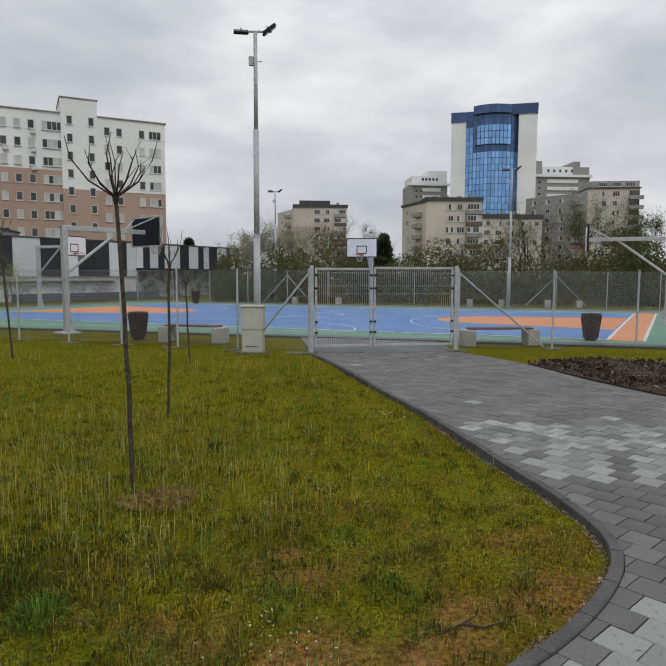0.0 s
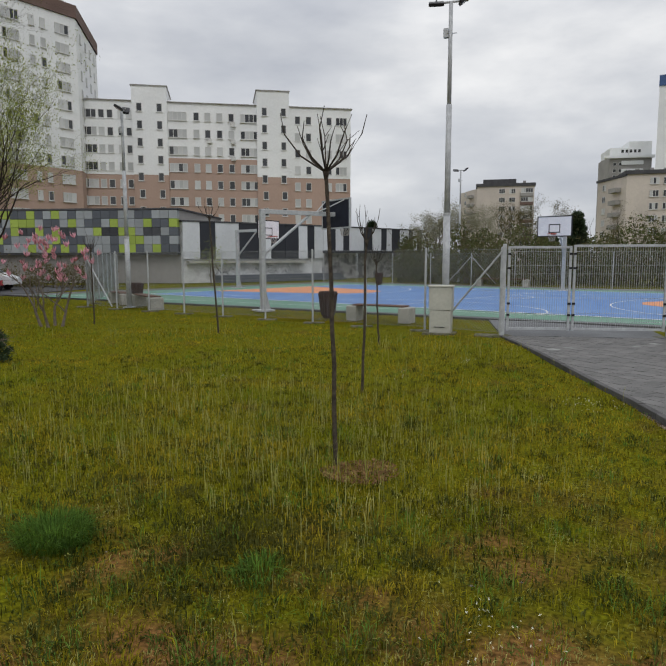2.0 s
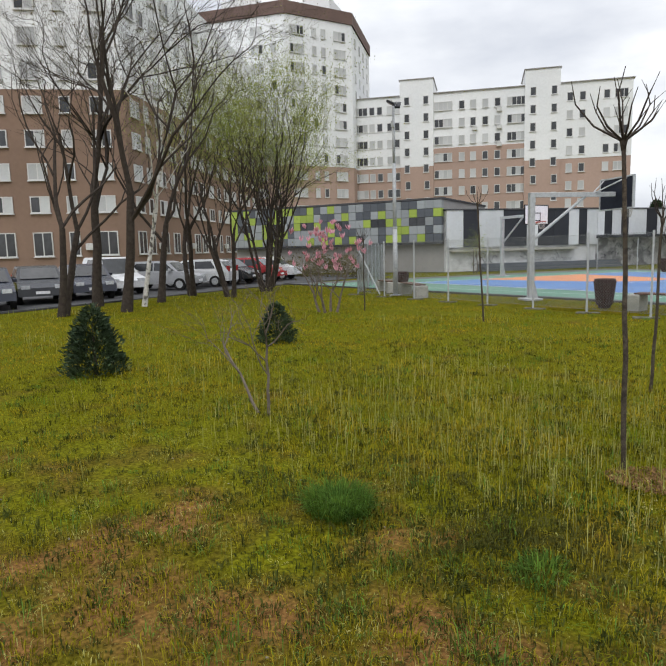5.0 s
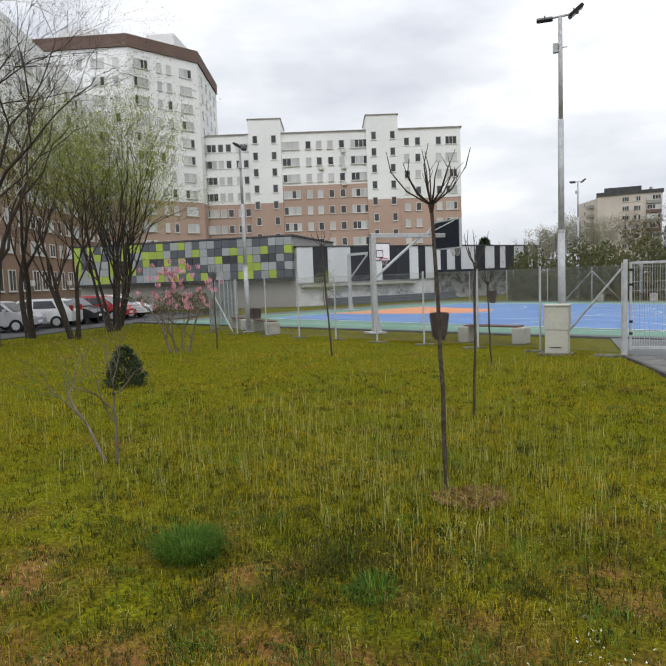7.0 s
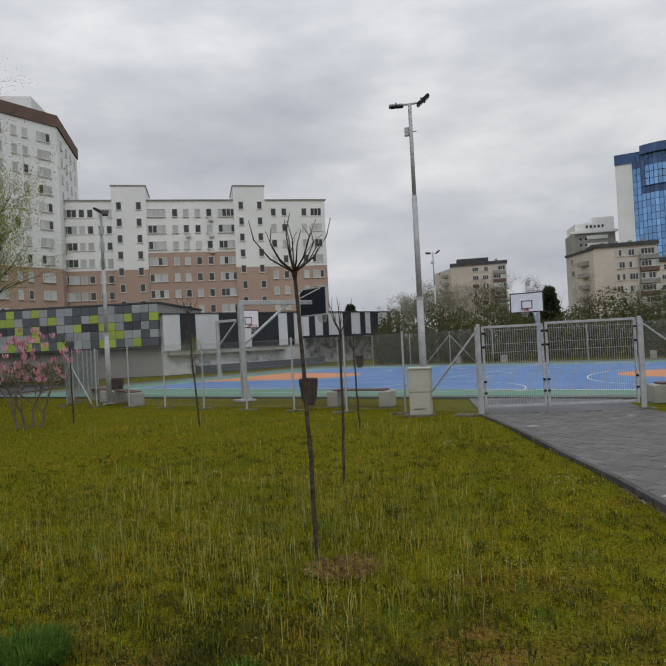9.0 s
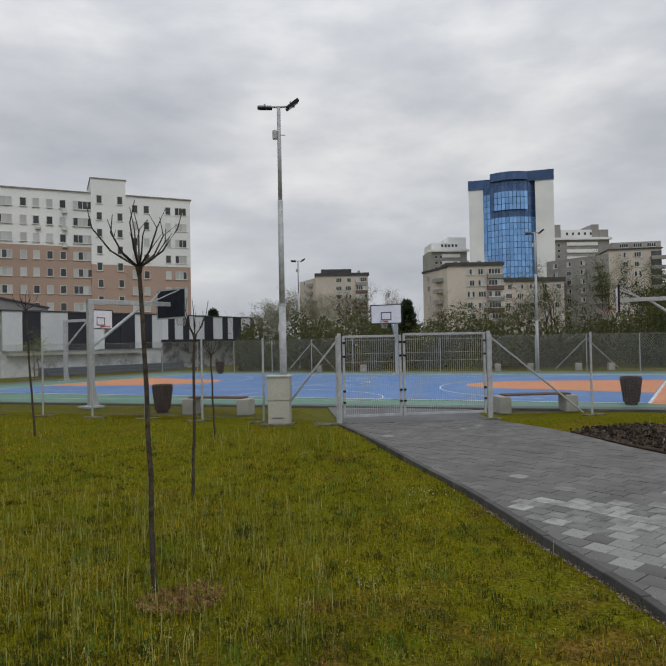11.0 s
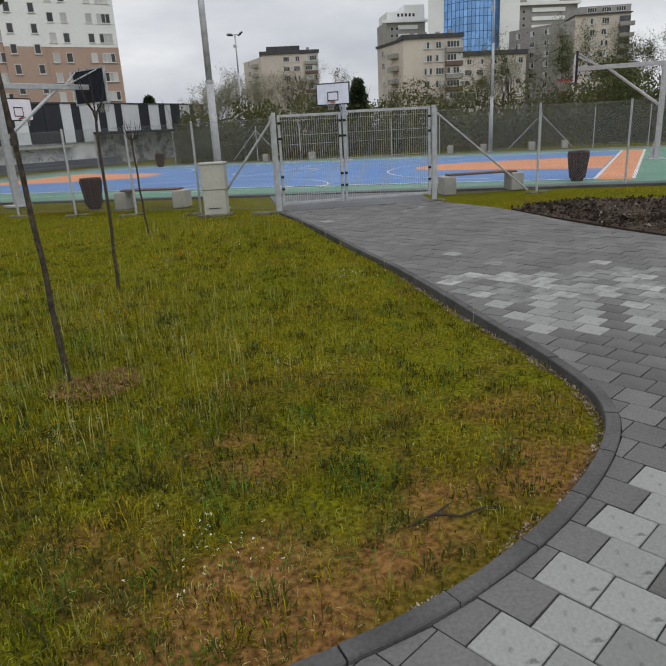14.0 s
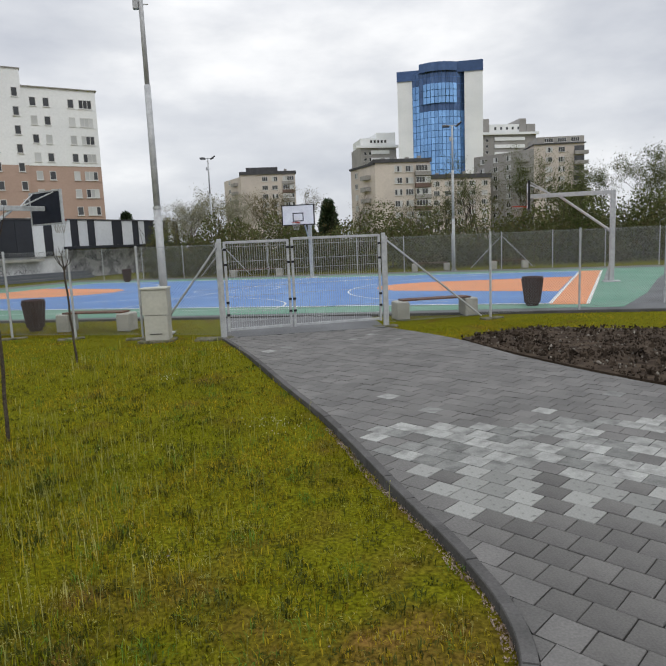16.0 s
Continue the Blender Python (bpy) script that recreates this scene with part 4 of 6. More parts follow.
# blue glass tower
tower = thing("office_tower", "tall blue mirrored-glass office tower between two pale slabs", "office tower")
F, W = face((59.3, 318.0), (97.9, 308.3))
S = W / 198.0


def tu(px):
    return (px - 1059) * S


part("slab", Mesh().box(tu(1059), tu(1094), 0, 30, 0, 76.0, F), M_WALLW, tower, "pale panelled slab")
part("slab", Mesh().box(tu(1216), tu(1258), -2, 30, 0, 77.9, F), M_WALLW, tower, "pale panelled slab")
part("crown", Mesh().box(tu(1058), tu(1112), -0.4, 30, 76.0, 80.6, F), M_TOWERD, tower, "dark glass crown")
part("crown", Mesh().box(tu(1190), tu(1259), -2.4, 30, 77.9, 82.7, F), M_TOWERD, tower, "dark glass crown")
NG, NF = 14, 26
GP = {}
g0, g1 = tu(1094), tu(1216)
for j in range(NG):
    a0, a1 = j / NG, (j + 1) / NG
    bulge = lambda a: -5.0 * math.sin(math.pi * a)
    x0, x1, y0, y1 = g0 + (g1 - g0) * a0, g0 + (g1 - g0) * a1, bulge(a0), bulge(a1)
    inset = 2 <= j <= 11
    fh = 79.0 / NF
    GP[j] = Mesh().add([(x0 + 0.12, y0, 0.12), (x1 - 0.12, y1, 0.12), (x1 - 0.12, y1, fh - 0.12), (x0 + 0.12, y0, fh - 0.12), (x0 + 0.12, y0 + 0.5, 0.12), (x1 - 0.12, y1 + 0.5, 0.12), (x1 - 0.12, y1 + 0.5, fh - 0.12), (x0 + 0.12, y0 + 0.5, fh - 0.12)],
                       [(0, 1, 2, 3), (1, 5, 6, 2), (4, 0, 3, 7), (3, 2, 6, 7), (0, 4, 5, 1)])
    d_blue, d_dark = GP[j].data("pane", M_TOWERB), GP[j].data("pane", M_TOWERD)
    for r in range(NF):
        dark = r >= 24 or (r == 20 and 3 <= j <= 11) or (r >= 20 and j >= 12) or (r >= 20 and j == 2)
        out = -1.6 if inset and 21 <= r <= 23 else 0.0
        part("pane", d_dark if dark else d_blue, None, tower, at=F @ Matrix.Translation((0, out, r * fh)))
ring_ = [(g0 + (g1 - g0) * k / 14, -5.0 * math.sin(math.pi * k / 14) - 1.9) for k in range(2, 13)]
crown_ = Mesh()
crown_.add([F @ Vector((x, y, z)) for z in (78.3, 82.2) for x, y in ring_ + [(ring_[-1][0], 10.0), (ring_[0][0], 10.0)]], [tuple(range(13, 26)), tuple(range(12, -1, -1))] + [(i, (i + 1) % 13, 13 + (i + 1) % 13, 13 + i) for i in range(13)])
part("crown", crown_, M_TOWERD, tower, "curved dark glass crown")
core = Mesh()
cv = [(g0 + (g1 - g0) * k / 14, -5.0 * math.sin(math.pi * k / 14) + 0.15) for k in range(15)] + [(g1, 28), (g0, 28)]
core.add([F @ Vector((x, y, z)) for z in (0, 79.0) for x, y in cv], [tuple(range(17, 34))] + [(i, (i + 1) % 17, 17 + (i + 1) % 17, 17 + i) for i in range(17)])
part("core", core, M_MULL, tower, "mullion grid")
part("mast", Mesh().tube([F @ Vector((tu(1165), 8, 79)), F @ Vector((tu(1165), 8, 84))], 0.25, 6), M_STEEL, tower)


def slab_block(name, label, p, q, depth, h, mat_wall, floors, cols, mat_side=None, balconies=(), roofh=0.8):
    """A weathered apartment house: facade p to q, windows by column, closed balconies at some of them."""
    t = thing(name, label, "apartment block", "far apartment blocks")
    f, w = face(p, q)
    part("wall", Mesh().box(0, w, 0, depth, 0, h, f), mat_wall, t)
    part("roof", Mesh().box(-0.4, w + 0.4, -0.4, depth + 0.4, h, h + roofh, f), M_ROOF, t)
    for k in range(4):
        u = w * (0.15 + 0.22 * k)
        part("chimney", Mesh().box(u, u + 0.9, 2, 3, h + roofh, h + roofh + R.uniform(0.5, 1.2), f), M_GREYW, t)
    fh = 2.95
    for r in range(floors):
        v = h - 2.4 - r * fh
        for c in cols:
            window(t, f @ Matrix.Translation((0, -0.04, 0)), c * w, v, 2.0, 1.55, 3, tuple(k for k in range(3) if R.random() < 0.55))
        for c in balconies:
            part("balcony", Mesh().box(c * w - 2.1, c * w + 2.1, -1.0, -0.01, v - 1.1, v + 0.05, f), M_BAND if r % 2 else M_GREYW, t, "closed balcony parapet")
            window(t, f @ Matrix.Translation((0, -0.85, 0)), c * w, v + 0.06, 3.9, 1.5, 5, tuple(k for k in range(5) if R.random() < 0.7))
    return t, f, w


def side_windows(t, p, q, h, floors, cols, balconies=()):
    f, w = face(p, q)
    for r in range(floors):
        v = h - 2.4 - r * 2.95
        for c in cols:
            window(t, f @ Matrix.Translation((0, -0.04, 0)), c * w, v, 1.6, 1.5, 2, tuple(k for k in range(2) if R.random() < 0.6))
        for c in balconies:
            part("balcony", Mesh().box(c * w - 1.9, c * w + 1.9, -1.3, -0.01, v - 1.1, v, f), M_GREYW, t, "open balcony")


# cream block A: short side and long side
t, f, w = slab_block("apartment_block", "cream weathered apartment block with a dark flat roof", (-12.9, 230.0), (6.0, 231.0), 16, 25.8, M_CREAM, 8, (0.44, 0.62), balconies=(0.87,), roofh=1.0)
side_windows(t, (-19.5, 245.0), (-12.9, 230.0), 25.8, 8, (0.3,), (0.7,))
part("wall", Mesh().poly([(-20.0, 246.0), (-12.9, 230.02), (-12.5, 246)], 0, 25.2), M_CREAM, t)
part("roof_room", Mesh().box(2, 13, 1, 12, 26.8, 28.3, f), M_ROOF, t)
# cream block B
t, f, w = slab_block("apartment_block", "cream weathered apartment block with brown closed balconies", (25.2, 170.0), (39.8, 170.5), 14, 21.3, M_CREAM, 7, (0.42, 0.62), balconies=(0.86,), roofh=0.9)
part("wall", Mesh().poly([(20.5, 184.0), (25.2, 170.02), (26, 184)], 0, 20.9), M_CREAM, t)
part("roof", Mesh().poly([(20.1, 184.3), (25.2, 169.6), (26, 184.3)], 20.9, 21.5), M_ROOF, t)
side_windows(t, (20.5, 184.0), (25.2, 170.0), 20.9, 7, (0.25,), (0.7,))
# grey-cream block C
t, f, w = slab_block("apartment_block", "tall grey-beige apartment block with stacked balconies", (79.5, 200.0), (94.6, 198.0), 14, 28.6, M_CREAM, 9, (0.3, 0.55), balconies=(), roofh=0.3)
for r in range(9):
    part("balcony", Mesh().box(w - 3.2, w + 0.9, -1.4, -0.01, 25.2 - r * 2.95, 26.3 - r * 2.95, f), M_GREYW, t, "open balcony")
    # thin dark sheet on the flat wall, stands in for shade above the parapet
    part("recess", Mesh().box(w - 3.0, w + 0.02, -0.06, -0.012, 26.35 - r * 2.95, 27.9 - r * 2.95, f), M_GLASS, t, "dark panel painting the shade of a balcony opening")
part("attic", Mesh().box(1, w, 0.3, 12, 28.9, 30.9, f), M_GREYW, t)
for k in range(3):
    window(t, f @ Matrix.Translation((0, 0.27, 0)), 4.5 + 4 * k, 29.2, 2.6, 1.3, 4, (0, 1, 2, 3))
part("wall", Mesh().poly([(66.0, 218.0), (79.5, 200.02), (82, 219)], 0, 27.6), M_GREYW, t)
side_windows(t, (66.0, 218.0), (79.5, 200.0), 27.4, 9, (0.15, 0.38, 0.6), (0.85,))
# low dark-roofed block D
t, f, w = slab_block("apartment_block", "long low weathered apartment block with a dark roof", (47.5, 205.0), (68.0, 207.0), 12, 20.0, M_CREAM, 6, (0.12, 0.3, 0.5, 0.7, 0.9), roofh=1.3)

# pale stepped block behind the tower
for (p, q, h, steps) in (((46.0, 360), (66.0, 362), 53.0, ((0.0, 0.45, 53, 57), (0.45, 1, 53, 60))), ((112.0, 360), (146.0, 362), 58.0, ((0.0, 0.2, 58, 65.5), (0.2, 0.72, 58, 62.5), (0.72, 0.84, 58, 65.5), (0.84, 1.0, 58, 62.5)))):
    t = thing("stepped_block", "pale stepped apartment complex with rounded roofs behind the glass tower", "apartment block", "stepped blocks")
    f, w = face(p, q)
    part("wall", Mesh().box(0, w, 0, 25, 0, h, f), M_GREYW, t)
    for a, b, z0, z1 in steps:
        part("roof_wing", Mesh().box(a * w, b * w - 0.2, 0.5, 20, z0, z1, f), M_WALLW if (b - a) > 0.3 else M_GREYW, t)
    part("ledge", Mesh().box(-3, w + 1, -1.5, 0.4, h - 1.3, h, f), M_WALLW, t, "pale ledge")
    for r in range(7):
        part("band", Mesh().box(w * 0.28, w * 0.8, -0.5, -0.01, h - 4.5 - 4 * r, h - 2.6 - 4 * r, f), M_WALLW, t, "white balcony band")
        for k in range(2):
            window(t, f @ Matrix.Translation((0, -0.04, 0)), 2.4 + k * 2.8, h - 5 - 3.2 * r, 1.5, 1.6, 1, (0,))
    for k in range(5):
        window(t, f @ Matrix.Translation((0, 0.46, 0)), w * (0.3 + 0.1 * k), h + 1.5, 1.3, 1.6, 1, (0,))
# small wall with the clad corner behind the far fence
solid("boundary_wall", Mesh().box(-6.6, -5.9, 63.0, 66, 0, 2.5), M_GREYW, "small pale concrete wall end near the hall", "wall", kind="structure")
solid("road", Mesh().poly([(-33, 8), (-22.2, 8.0), (-24.5, 26), (-25, 40), (-40, 40)], -0.05, 0.006), M_ROAD, "grey asphalt car park", "road", kind="structure")


# ---- parked cars ----
def car(x, y, dx, dy, paint, label, L=4.1, H=1.48, van=False):
    t = thing("car", label, "car", "parked cars", at=plan(x, y, dx, dy))
    W2 = 0.87
    prof = [(-L / 2, 0.32), (-L / 2, 0.82), (-L / 2 + 0.12, 0.98), (-L / 2 + (0.3 if van else 0.55), H - 0.08), (-L / 2 + (0.5 if van else 0.95), H), (0.35, H), (0.62, H - 0.06), (1.15, 0.97), (L / 2 - 0.35, 0.82), (L / 2 - 0.04, 0.66), (L / 2, 0.34)]
    m = Mesh()
    n = len(prof)
    vs = []
    for s, k in ((-1, 1.0), (1, 1.0)):
        for px, pz in prof:
            tuck = 0.16 * max(0.0, (pz - 0.9) / 0.6)
            vs.append((px, s * (W2 - tuck), pz))
    m.add(vs, [tuple(range(n - 1, -1, -1)), tuple(range(n, 2 * n))] + [(i, (i + 1) % n, n + (i + 1) % n, n + i) for i in range(n)])
    body = part("body", m, paint, t)
    g = Mesh()
    for s in (-1, 1):
        y0 = lambda z: s * (W2 - 0.16 * (z - 0.9) / 0.6 + 0.006)
        for a, b, c, d in (((-L / 2 + 0.75, 1.0), (-0.15, 1.0), (-0.15, H - 0.1), (-L / 2 + 1.0, H - 0.1)), ((-0.08, 1.0), (0.98, 1.0), (0.5, H - 0.1), (-0.08, H - 0.1))):
            g.add([(p[0], y0(p[1]), p[1]) for p in (a, b, c, d)], [(0, 1, 2, 3) if s < 0 else (3, 2, 1, 0)])
    g.add([(1.17, -0.72, 1.0), (1.17, 0.72, 1.0), (0.66, 0.64, H - 0.08), (0.66, -0.64, H - 0.08)], [(0, 1, 2, 3)])
    g.add([(-L / 2 + 0.1, 0.72, 1.02), (-L / 2 + 0.1, -0.72, 1.02), (-L / 2 + (0.28 if van else 0.5), -0.66, H - 0.12), (-L / 2 + (0.28 if van else 0.5), 0.66, H - 0.12)], [(0, 1, 2, 3)])
    part("glazing", g, M_GLASS, t, "dark glass")
    for px in (-L / 2 + 0.78, L / 2 - 0.8):
        for s in (-1, 1):
            wh = part("wheel", Mesh().tube([(px, s * 0.7, 0.31), (px, s * 0.89, 0.31)], 0.31, 16), M_TYRE, t, "black tyre")
            part("rim", Mesh().tube([(px, s * 0.885, 0.31), (px, s * 0.9, 0.31)], 0.19, 10), M_STEEL, wh, "grey rim")
    for s in (-1, 1):
        part("headlight", Mesh().box(L / 2 - 0.3, L / 2 - 0.02, s * 0.6 - 0.16, s * 0.6 + 0.16, 0.62, 0.76), M_HEAD, t, "clear head lamp")
        part("tail_light", Mesh().box(-L / 2 - 0.01, -L / 2 + 0.12, s * 0.72 - 0.12, s * 0.72 + 0.12, 0.82, 1.12), M_LAMP, t, "red tail lamp")
        part("mirror", Mesh().box(0.72, 0.88, s * 0.93 - 0.08, s * 0.93 + 0.08, 0.96, 1.1, bevel=0.02), paint, t)
    part("number_plate", Mesh().box(L / 2 - 0.01, L / 2 + 0.012, -0.25, 0.25, 0.42, 0.53), M_WHITE, t, "plain white plate")
    return t


def paint(name, c):
    return mat(name, c, tuple(x * 0.9 for x in c), 0.25, 0.0, scale=1.5, bump=0, spec=0.6)


P_DK, P_BL, P_WH, P_SI, P_RD = paint("charcoal_paint", (0.02, 0.022, 0.026)), paint("navy_paint", (0.02, 0.024, 0.04)), paint("white_paint", (0.66, 0.67, 0.68)), paint("silver_paint", (0.40, 0.41, 0.43)), paint("red_paint", (0.38, 0.03, 0.035))
car(-25.2, 13.6, 0.93, -0.35, P_BL, "dark navy hatchback parked beside the trees")
car(-26.6, 16.2, 0.93, -0.35, P_DK, "charcoal hatchback parked in the row")
car(-26.8, 18.4, 0.95, -0.3, P_BL, "dark estate car parked in the row")
car(-28.2, 20.6, 0.98, -0.2, P_WH, "white van parked beside the dark trunks", 4.4, 1.75, True)
car(-28.0, 23.4, 0.85, 0.5, P_SI, "silver hatchback parked under the trees")
car(-28.4, 26.0, -0.85, -0.5, P_WH, "white hatchback with red tail lamps")
car(-29.0, 28.4, 0.9, 0.3, P_DK, "black car parked among the others")
car(-29.2, 30.8, 0.9, 0.4, P_RD, "red car parked at the row's end")
car(-29.9, 33.0, 0.9, 0.4, P_WH, "white car behind the red one")


# ---- plants ----
def quick(name, v, f, material):
    me = bpy.data.meshes.new(name)
    v, f = np.asarray(v, np.float32), np.asarray(f, np.int32)
    k = f.shape[1]
    me.vertices.add(len(v))
    me.vertices.foreach_set("co", v.ravel())
    me.loops.add(f.size)
    me.loops.foreach_set("vertex_index", f.ravel())
    me.polygons.add(len(f))
    me.polygons.foreach_set("loop_start", np.arange(0, f.size, k, dtype=np.int32))
    me.materials.append(material)
    me.update(calc_edges=True)
    return me


def leaf_cloud(points, size, rng, droop=0.3):
    """A small pointed leaf at each point, turned at random."""
    p = np.asarray(points)
    n = len(p)
    a = rng.normal(size=(n, 3))
    a[:, 2] -= droop
    a /= np.linalg.norm(a, axis=1)[:, None]
    b = np.cross(a, rng.normal(size=(n, 3)))
    b /= np.linalg.norm(b, axis=1)[:, None]
    s = (size * rng.uniform(0.6, 1.4, n))[:, None]
    v = np.stack([p, p + a * s * 0.5 + b * s * 0.28, p + a * s, p + a * s * 0.5 - b * s * 0.28], 1).reshape(-1, 3)
    return v, np.arange(4 * n).reshape(n, 4)


def grow(m, twigs, p, d, length, r, level, rng, split, up, wander, ends, sides=5):
    """A limb that wanders, tapers and forks."""
    pts, rad = [p.copy()], [r]
    n = 4 if level > 0 else 3
    for k in range(n):
        d = (d + Vector((rng.gauss(0, wander), rng.gauss(0, wander), rng.gauss(0, wander) + up))).normalized()
        p = p + d * length / n
        pts.append(p.copy())
        rad.append(r * (1 - 0.42 * (k + 1) / n))
    (m if level > 1 else twigs).tube(pts, rad, sides if level > 1 else 3, False)
    if level <= 1:
        ends.extend(pts[1:])
    if level == 0:
        return
    for j in range(split):
        k = rng.choice((2, 3, 4)) if j else 4
        a = Vector((rng.gauss(0, 1), rng.gauss(0, 1), rng.gauss(0, 0.5)))
        a = (a - d * a.dot(d)).normalized()
        spread = rng.uniform(0.35, 0.85)
        grow(m, twigs, pts[k], (d + a * spread).normalized(), length * rng.uniform(0.55, 0.8), rad[k] * rng.uniform(0.55, 0.75), level - 1, rng, split, up, wander, ends, sides)


def tree(x, y, h, label, bark, leaf=None, leaves=0, leaf_size=0.1, seed=1, r=0.16, lean=(0, 0), stems=1, level=4, split=3, first=0.3, up=0.06, wander=0.16, group="trees", category="tree", fuzz=0.25, droop=0.3, name="tree"):
    rng = random.Random(seed)
    t = thing(name, label, category, group, at=pose(x, y, -0.13 if y < 20 else -0.04))
    m, tw, ends = Mesh(), Mesh(), []
    for s in range(stems):
        w = rng.uniform(0, 6.28)
        d = Vector((lean[0] + (0.3 * math.cos(w) if stems > 1 else 0), lean[1] + (0.3 * math.sin(w) if stems > 1 else 0), 1)).normalized()
        base = Vector((0.25 * math.cos(w), 0.25 * math.sin(w), 0)) if stems > 1 else Vector((0, 0, 0))
        p, pts, rad = base.copy(), [base.copy()], [r * 1.25]
        L = h * first
        for k in range(4):
            d = (d + Vector((rng.gauss(0, 0.05), rng.gauss(0, 0.05), 0.05))).normalized()
            p = p + d * L / 4
            pts.append(p.copy())
            rad.append(r * (1 - 0.08 * (k + 1)))
        m.tube(pts, rad, 9, False)
        for j in range(split):
            a = Vector((rng.gauss(0, 1), rng.gauss(0, 1), 0.2)).normalized()
            grow(m, tw, pts[4 if j < 2 else 3], (d + a * (0.18 if j == 0 else rng.uniform(0.4, 0.75))).normalized(), h * rng.uniform(0.27, 0.36), rad[4] * (0.85 if j == 0 else 0.6), level - 1, rng, split, up, wander, ends)
    part("trunk", m, bark, t, smooth=True)
    tagged(part("twig_spray", tw, bark, t), kind="stuff")
    if leaf and leaves:
        nr = np.random.RandomState(seed)
        e = np.array([tuple(q) for q in ends])
        pts = e[nr.randint(0, len(e), leaves)] + nr.normal(size=(leaves, 3)) * fuzz
        pts = pts[pts[:, 2] > 0.2]
        v, f = leaf_cloud(pts, leaf_size, nr, droop)
        part("crown", quick("crown", v, f, leaf), None, t, "thin young leaves")
    return t


# five pollarded saplings in the lawn
def sapling(x, y, h, fork, label, seed, lean=(0, 0), spread=0.35, n=9, r=0.021):
    rng = random.Random(seed)
    t = thing("sapling", label, "sapling", "lawn saplings", at=pose(x, y, -0.13 if y < 20 else -0.04))
    pts = [Vector((lean[0] * k / 8 + rng.gauss(0, 0.006), lean[1] * k / 8 + rng.gauss(0, 0.006), fork * k / 8)) for k in range(9)]
    part("trunk", Mesh().tube(pts, [r * (1.25 - 0.35 * k / 8) for k in range(9)], 10, False).tube([pts[8] - Vector((0, 0, 0.07)), pts[8] + Vector((0, 0, 0.03))], [r * 0.8, r * 1.9], 10), M_BARKG, t, smooth=True)
    for k in range(n):
        w = 2 * math.pi * k / n + rng.uniform(-0.3, 0.3)
        out = spread * rng.uniform(0.4, 1.0)
        top = (h - fork) * rng.uniform(0.62, 1.0)
        b = pts[8]
        q = [b, b + Vector((out * 0.55 * math.cos(w), out * 0.55 * math.sin(w), top * 0.28)), b + Vector((out * 0.9 * math.cos(w), out * 0.9 * math.sin(w), top * 0.65)), b + Vector((out * math.cos(w + 0.15), out * math.sin(w + 0.15), top))]
        mm = Mesh().tube(q, [r * 0.5, r * 0.42, r * 0.3, r * 0.16], 6)
        if rng.random() < 0.7:
            mm.tube([q[1], q[1] + Vector((0.25 * out * math.cos(w + 1), 0.25 * out * math.sin(w + 1), top * 0.3))], [r * 0.26, r * 0.1], 5)
        if rng.random() < 0.6:
            mm.tube([q[2], q[2] + Vector((0.3 * out * math.cos(w - 1), 0.3 * out * math.sin(w - 1), top * 0.2))], [r * 0.2, r * 0.08], 5)
        part("branch", mm, M_BARKD, t, "bare dark branch")
    return t


sapling(-1.92, 9.1, 3.27, 2.72, "bare pollarded sapling with a slim grey-brown trunk in the lawn", 3, (-0.08, 0.0), 0.42, 11, 0.0185)
sapling(-2.45, 12.4, 2.72, 2.2, "small bare sapling with a short forked head", 5, (0.05, 0), 0.2, 6, 0.018)
sapling(-7.6, 18.25, 3.45, 2.95, "slender crooked bare sapling near the fence", 8, (-0.2, 0.05), 0.3, 7, 0.02)
sapling(-12.0, 19.2, 2.75, 2.2, "thin bare sapling beside the court corner", 9, (0.0, 0), 0.3, 7, 0.018)
sapling(-3.2, 17.2, 2.35, 1.85, "thin bare sapling close to the fence", 11, (-0.08, 0), 0.25, 6, 0.018)
solid("soil_mound", heap([(-1.68 + 0.36 * math.cos(w), 8.98 + 0.34 * math.sin(w)) for w in [k * 0.524 for k in range(12)]], 1100, 0.09, 0.006, 0.016, 21, base=None), mat("dug_soil", (0.22, 0.13, 0.055), (0.15, 0.088, 0.034), 0.95, scale=6, island=0.3), "brown dug soil round the sapling's foot", "soil", kind="stuff")

# bare young magnolia with two stems, and the flowering one behind
shrub = thing("shrub", "small bare two-stemmed shrub with pale twigs in the lawn", "shrub", "shrubs", at=pose(-5.83, 8.82, -0.13))
rsh = random.Random(12)
for bx, first_dir, stem_len, forks in ((-0.09, Vector((-0.62, 0.05, 0.8)), 1.0, 3), (0.06, Vector((0.03, 0.0, 1)), 0.85, 5)):
    stem, tip, p0, d0 = Mesh(), Mesh(), Vector((bx, 0, 0)), first_dir.normalized()
    line = [p0 + d0 * stem_len * k / 5 + Vector((rsh.gauss(0, 0.012), rsh.gauss(0, 0.012), 0)) * (k > 0) for k in range(6)]
    stem.tube(line, [0.02 - 0.0016 * k for k in range(6)], 8, False)
    for j in range(forks):
        a0 = rsh.uniform(0, 6.28)
        grow(stem, tip, line[5 - j % 3], (d0 + Vector((math.cos(a0), math.sin(a0), rsh.uniform(-0.1, 0.5))) * 0.75).normalized(), rsh.uniform(0.5, 0.75), 0.0095, 2, rsh, 4, 0.03, 0.2, [], 5)
    part("stem", stem, M_BARKP, shrub, smooth=True)
    tagged(part("twig_spray", tip, M_BARKP, shrub, "fine bare twigs"), kind="stuff")
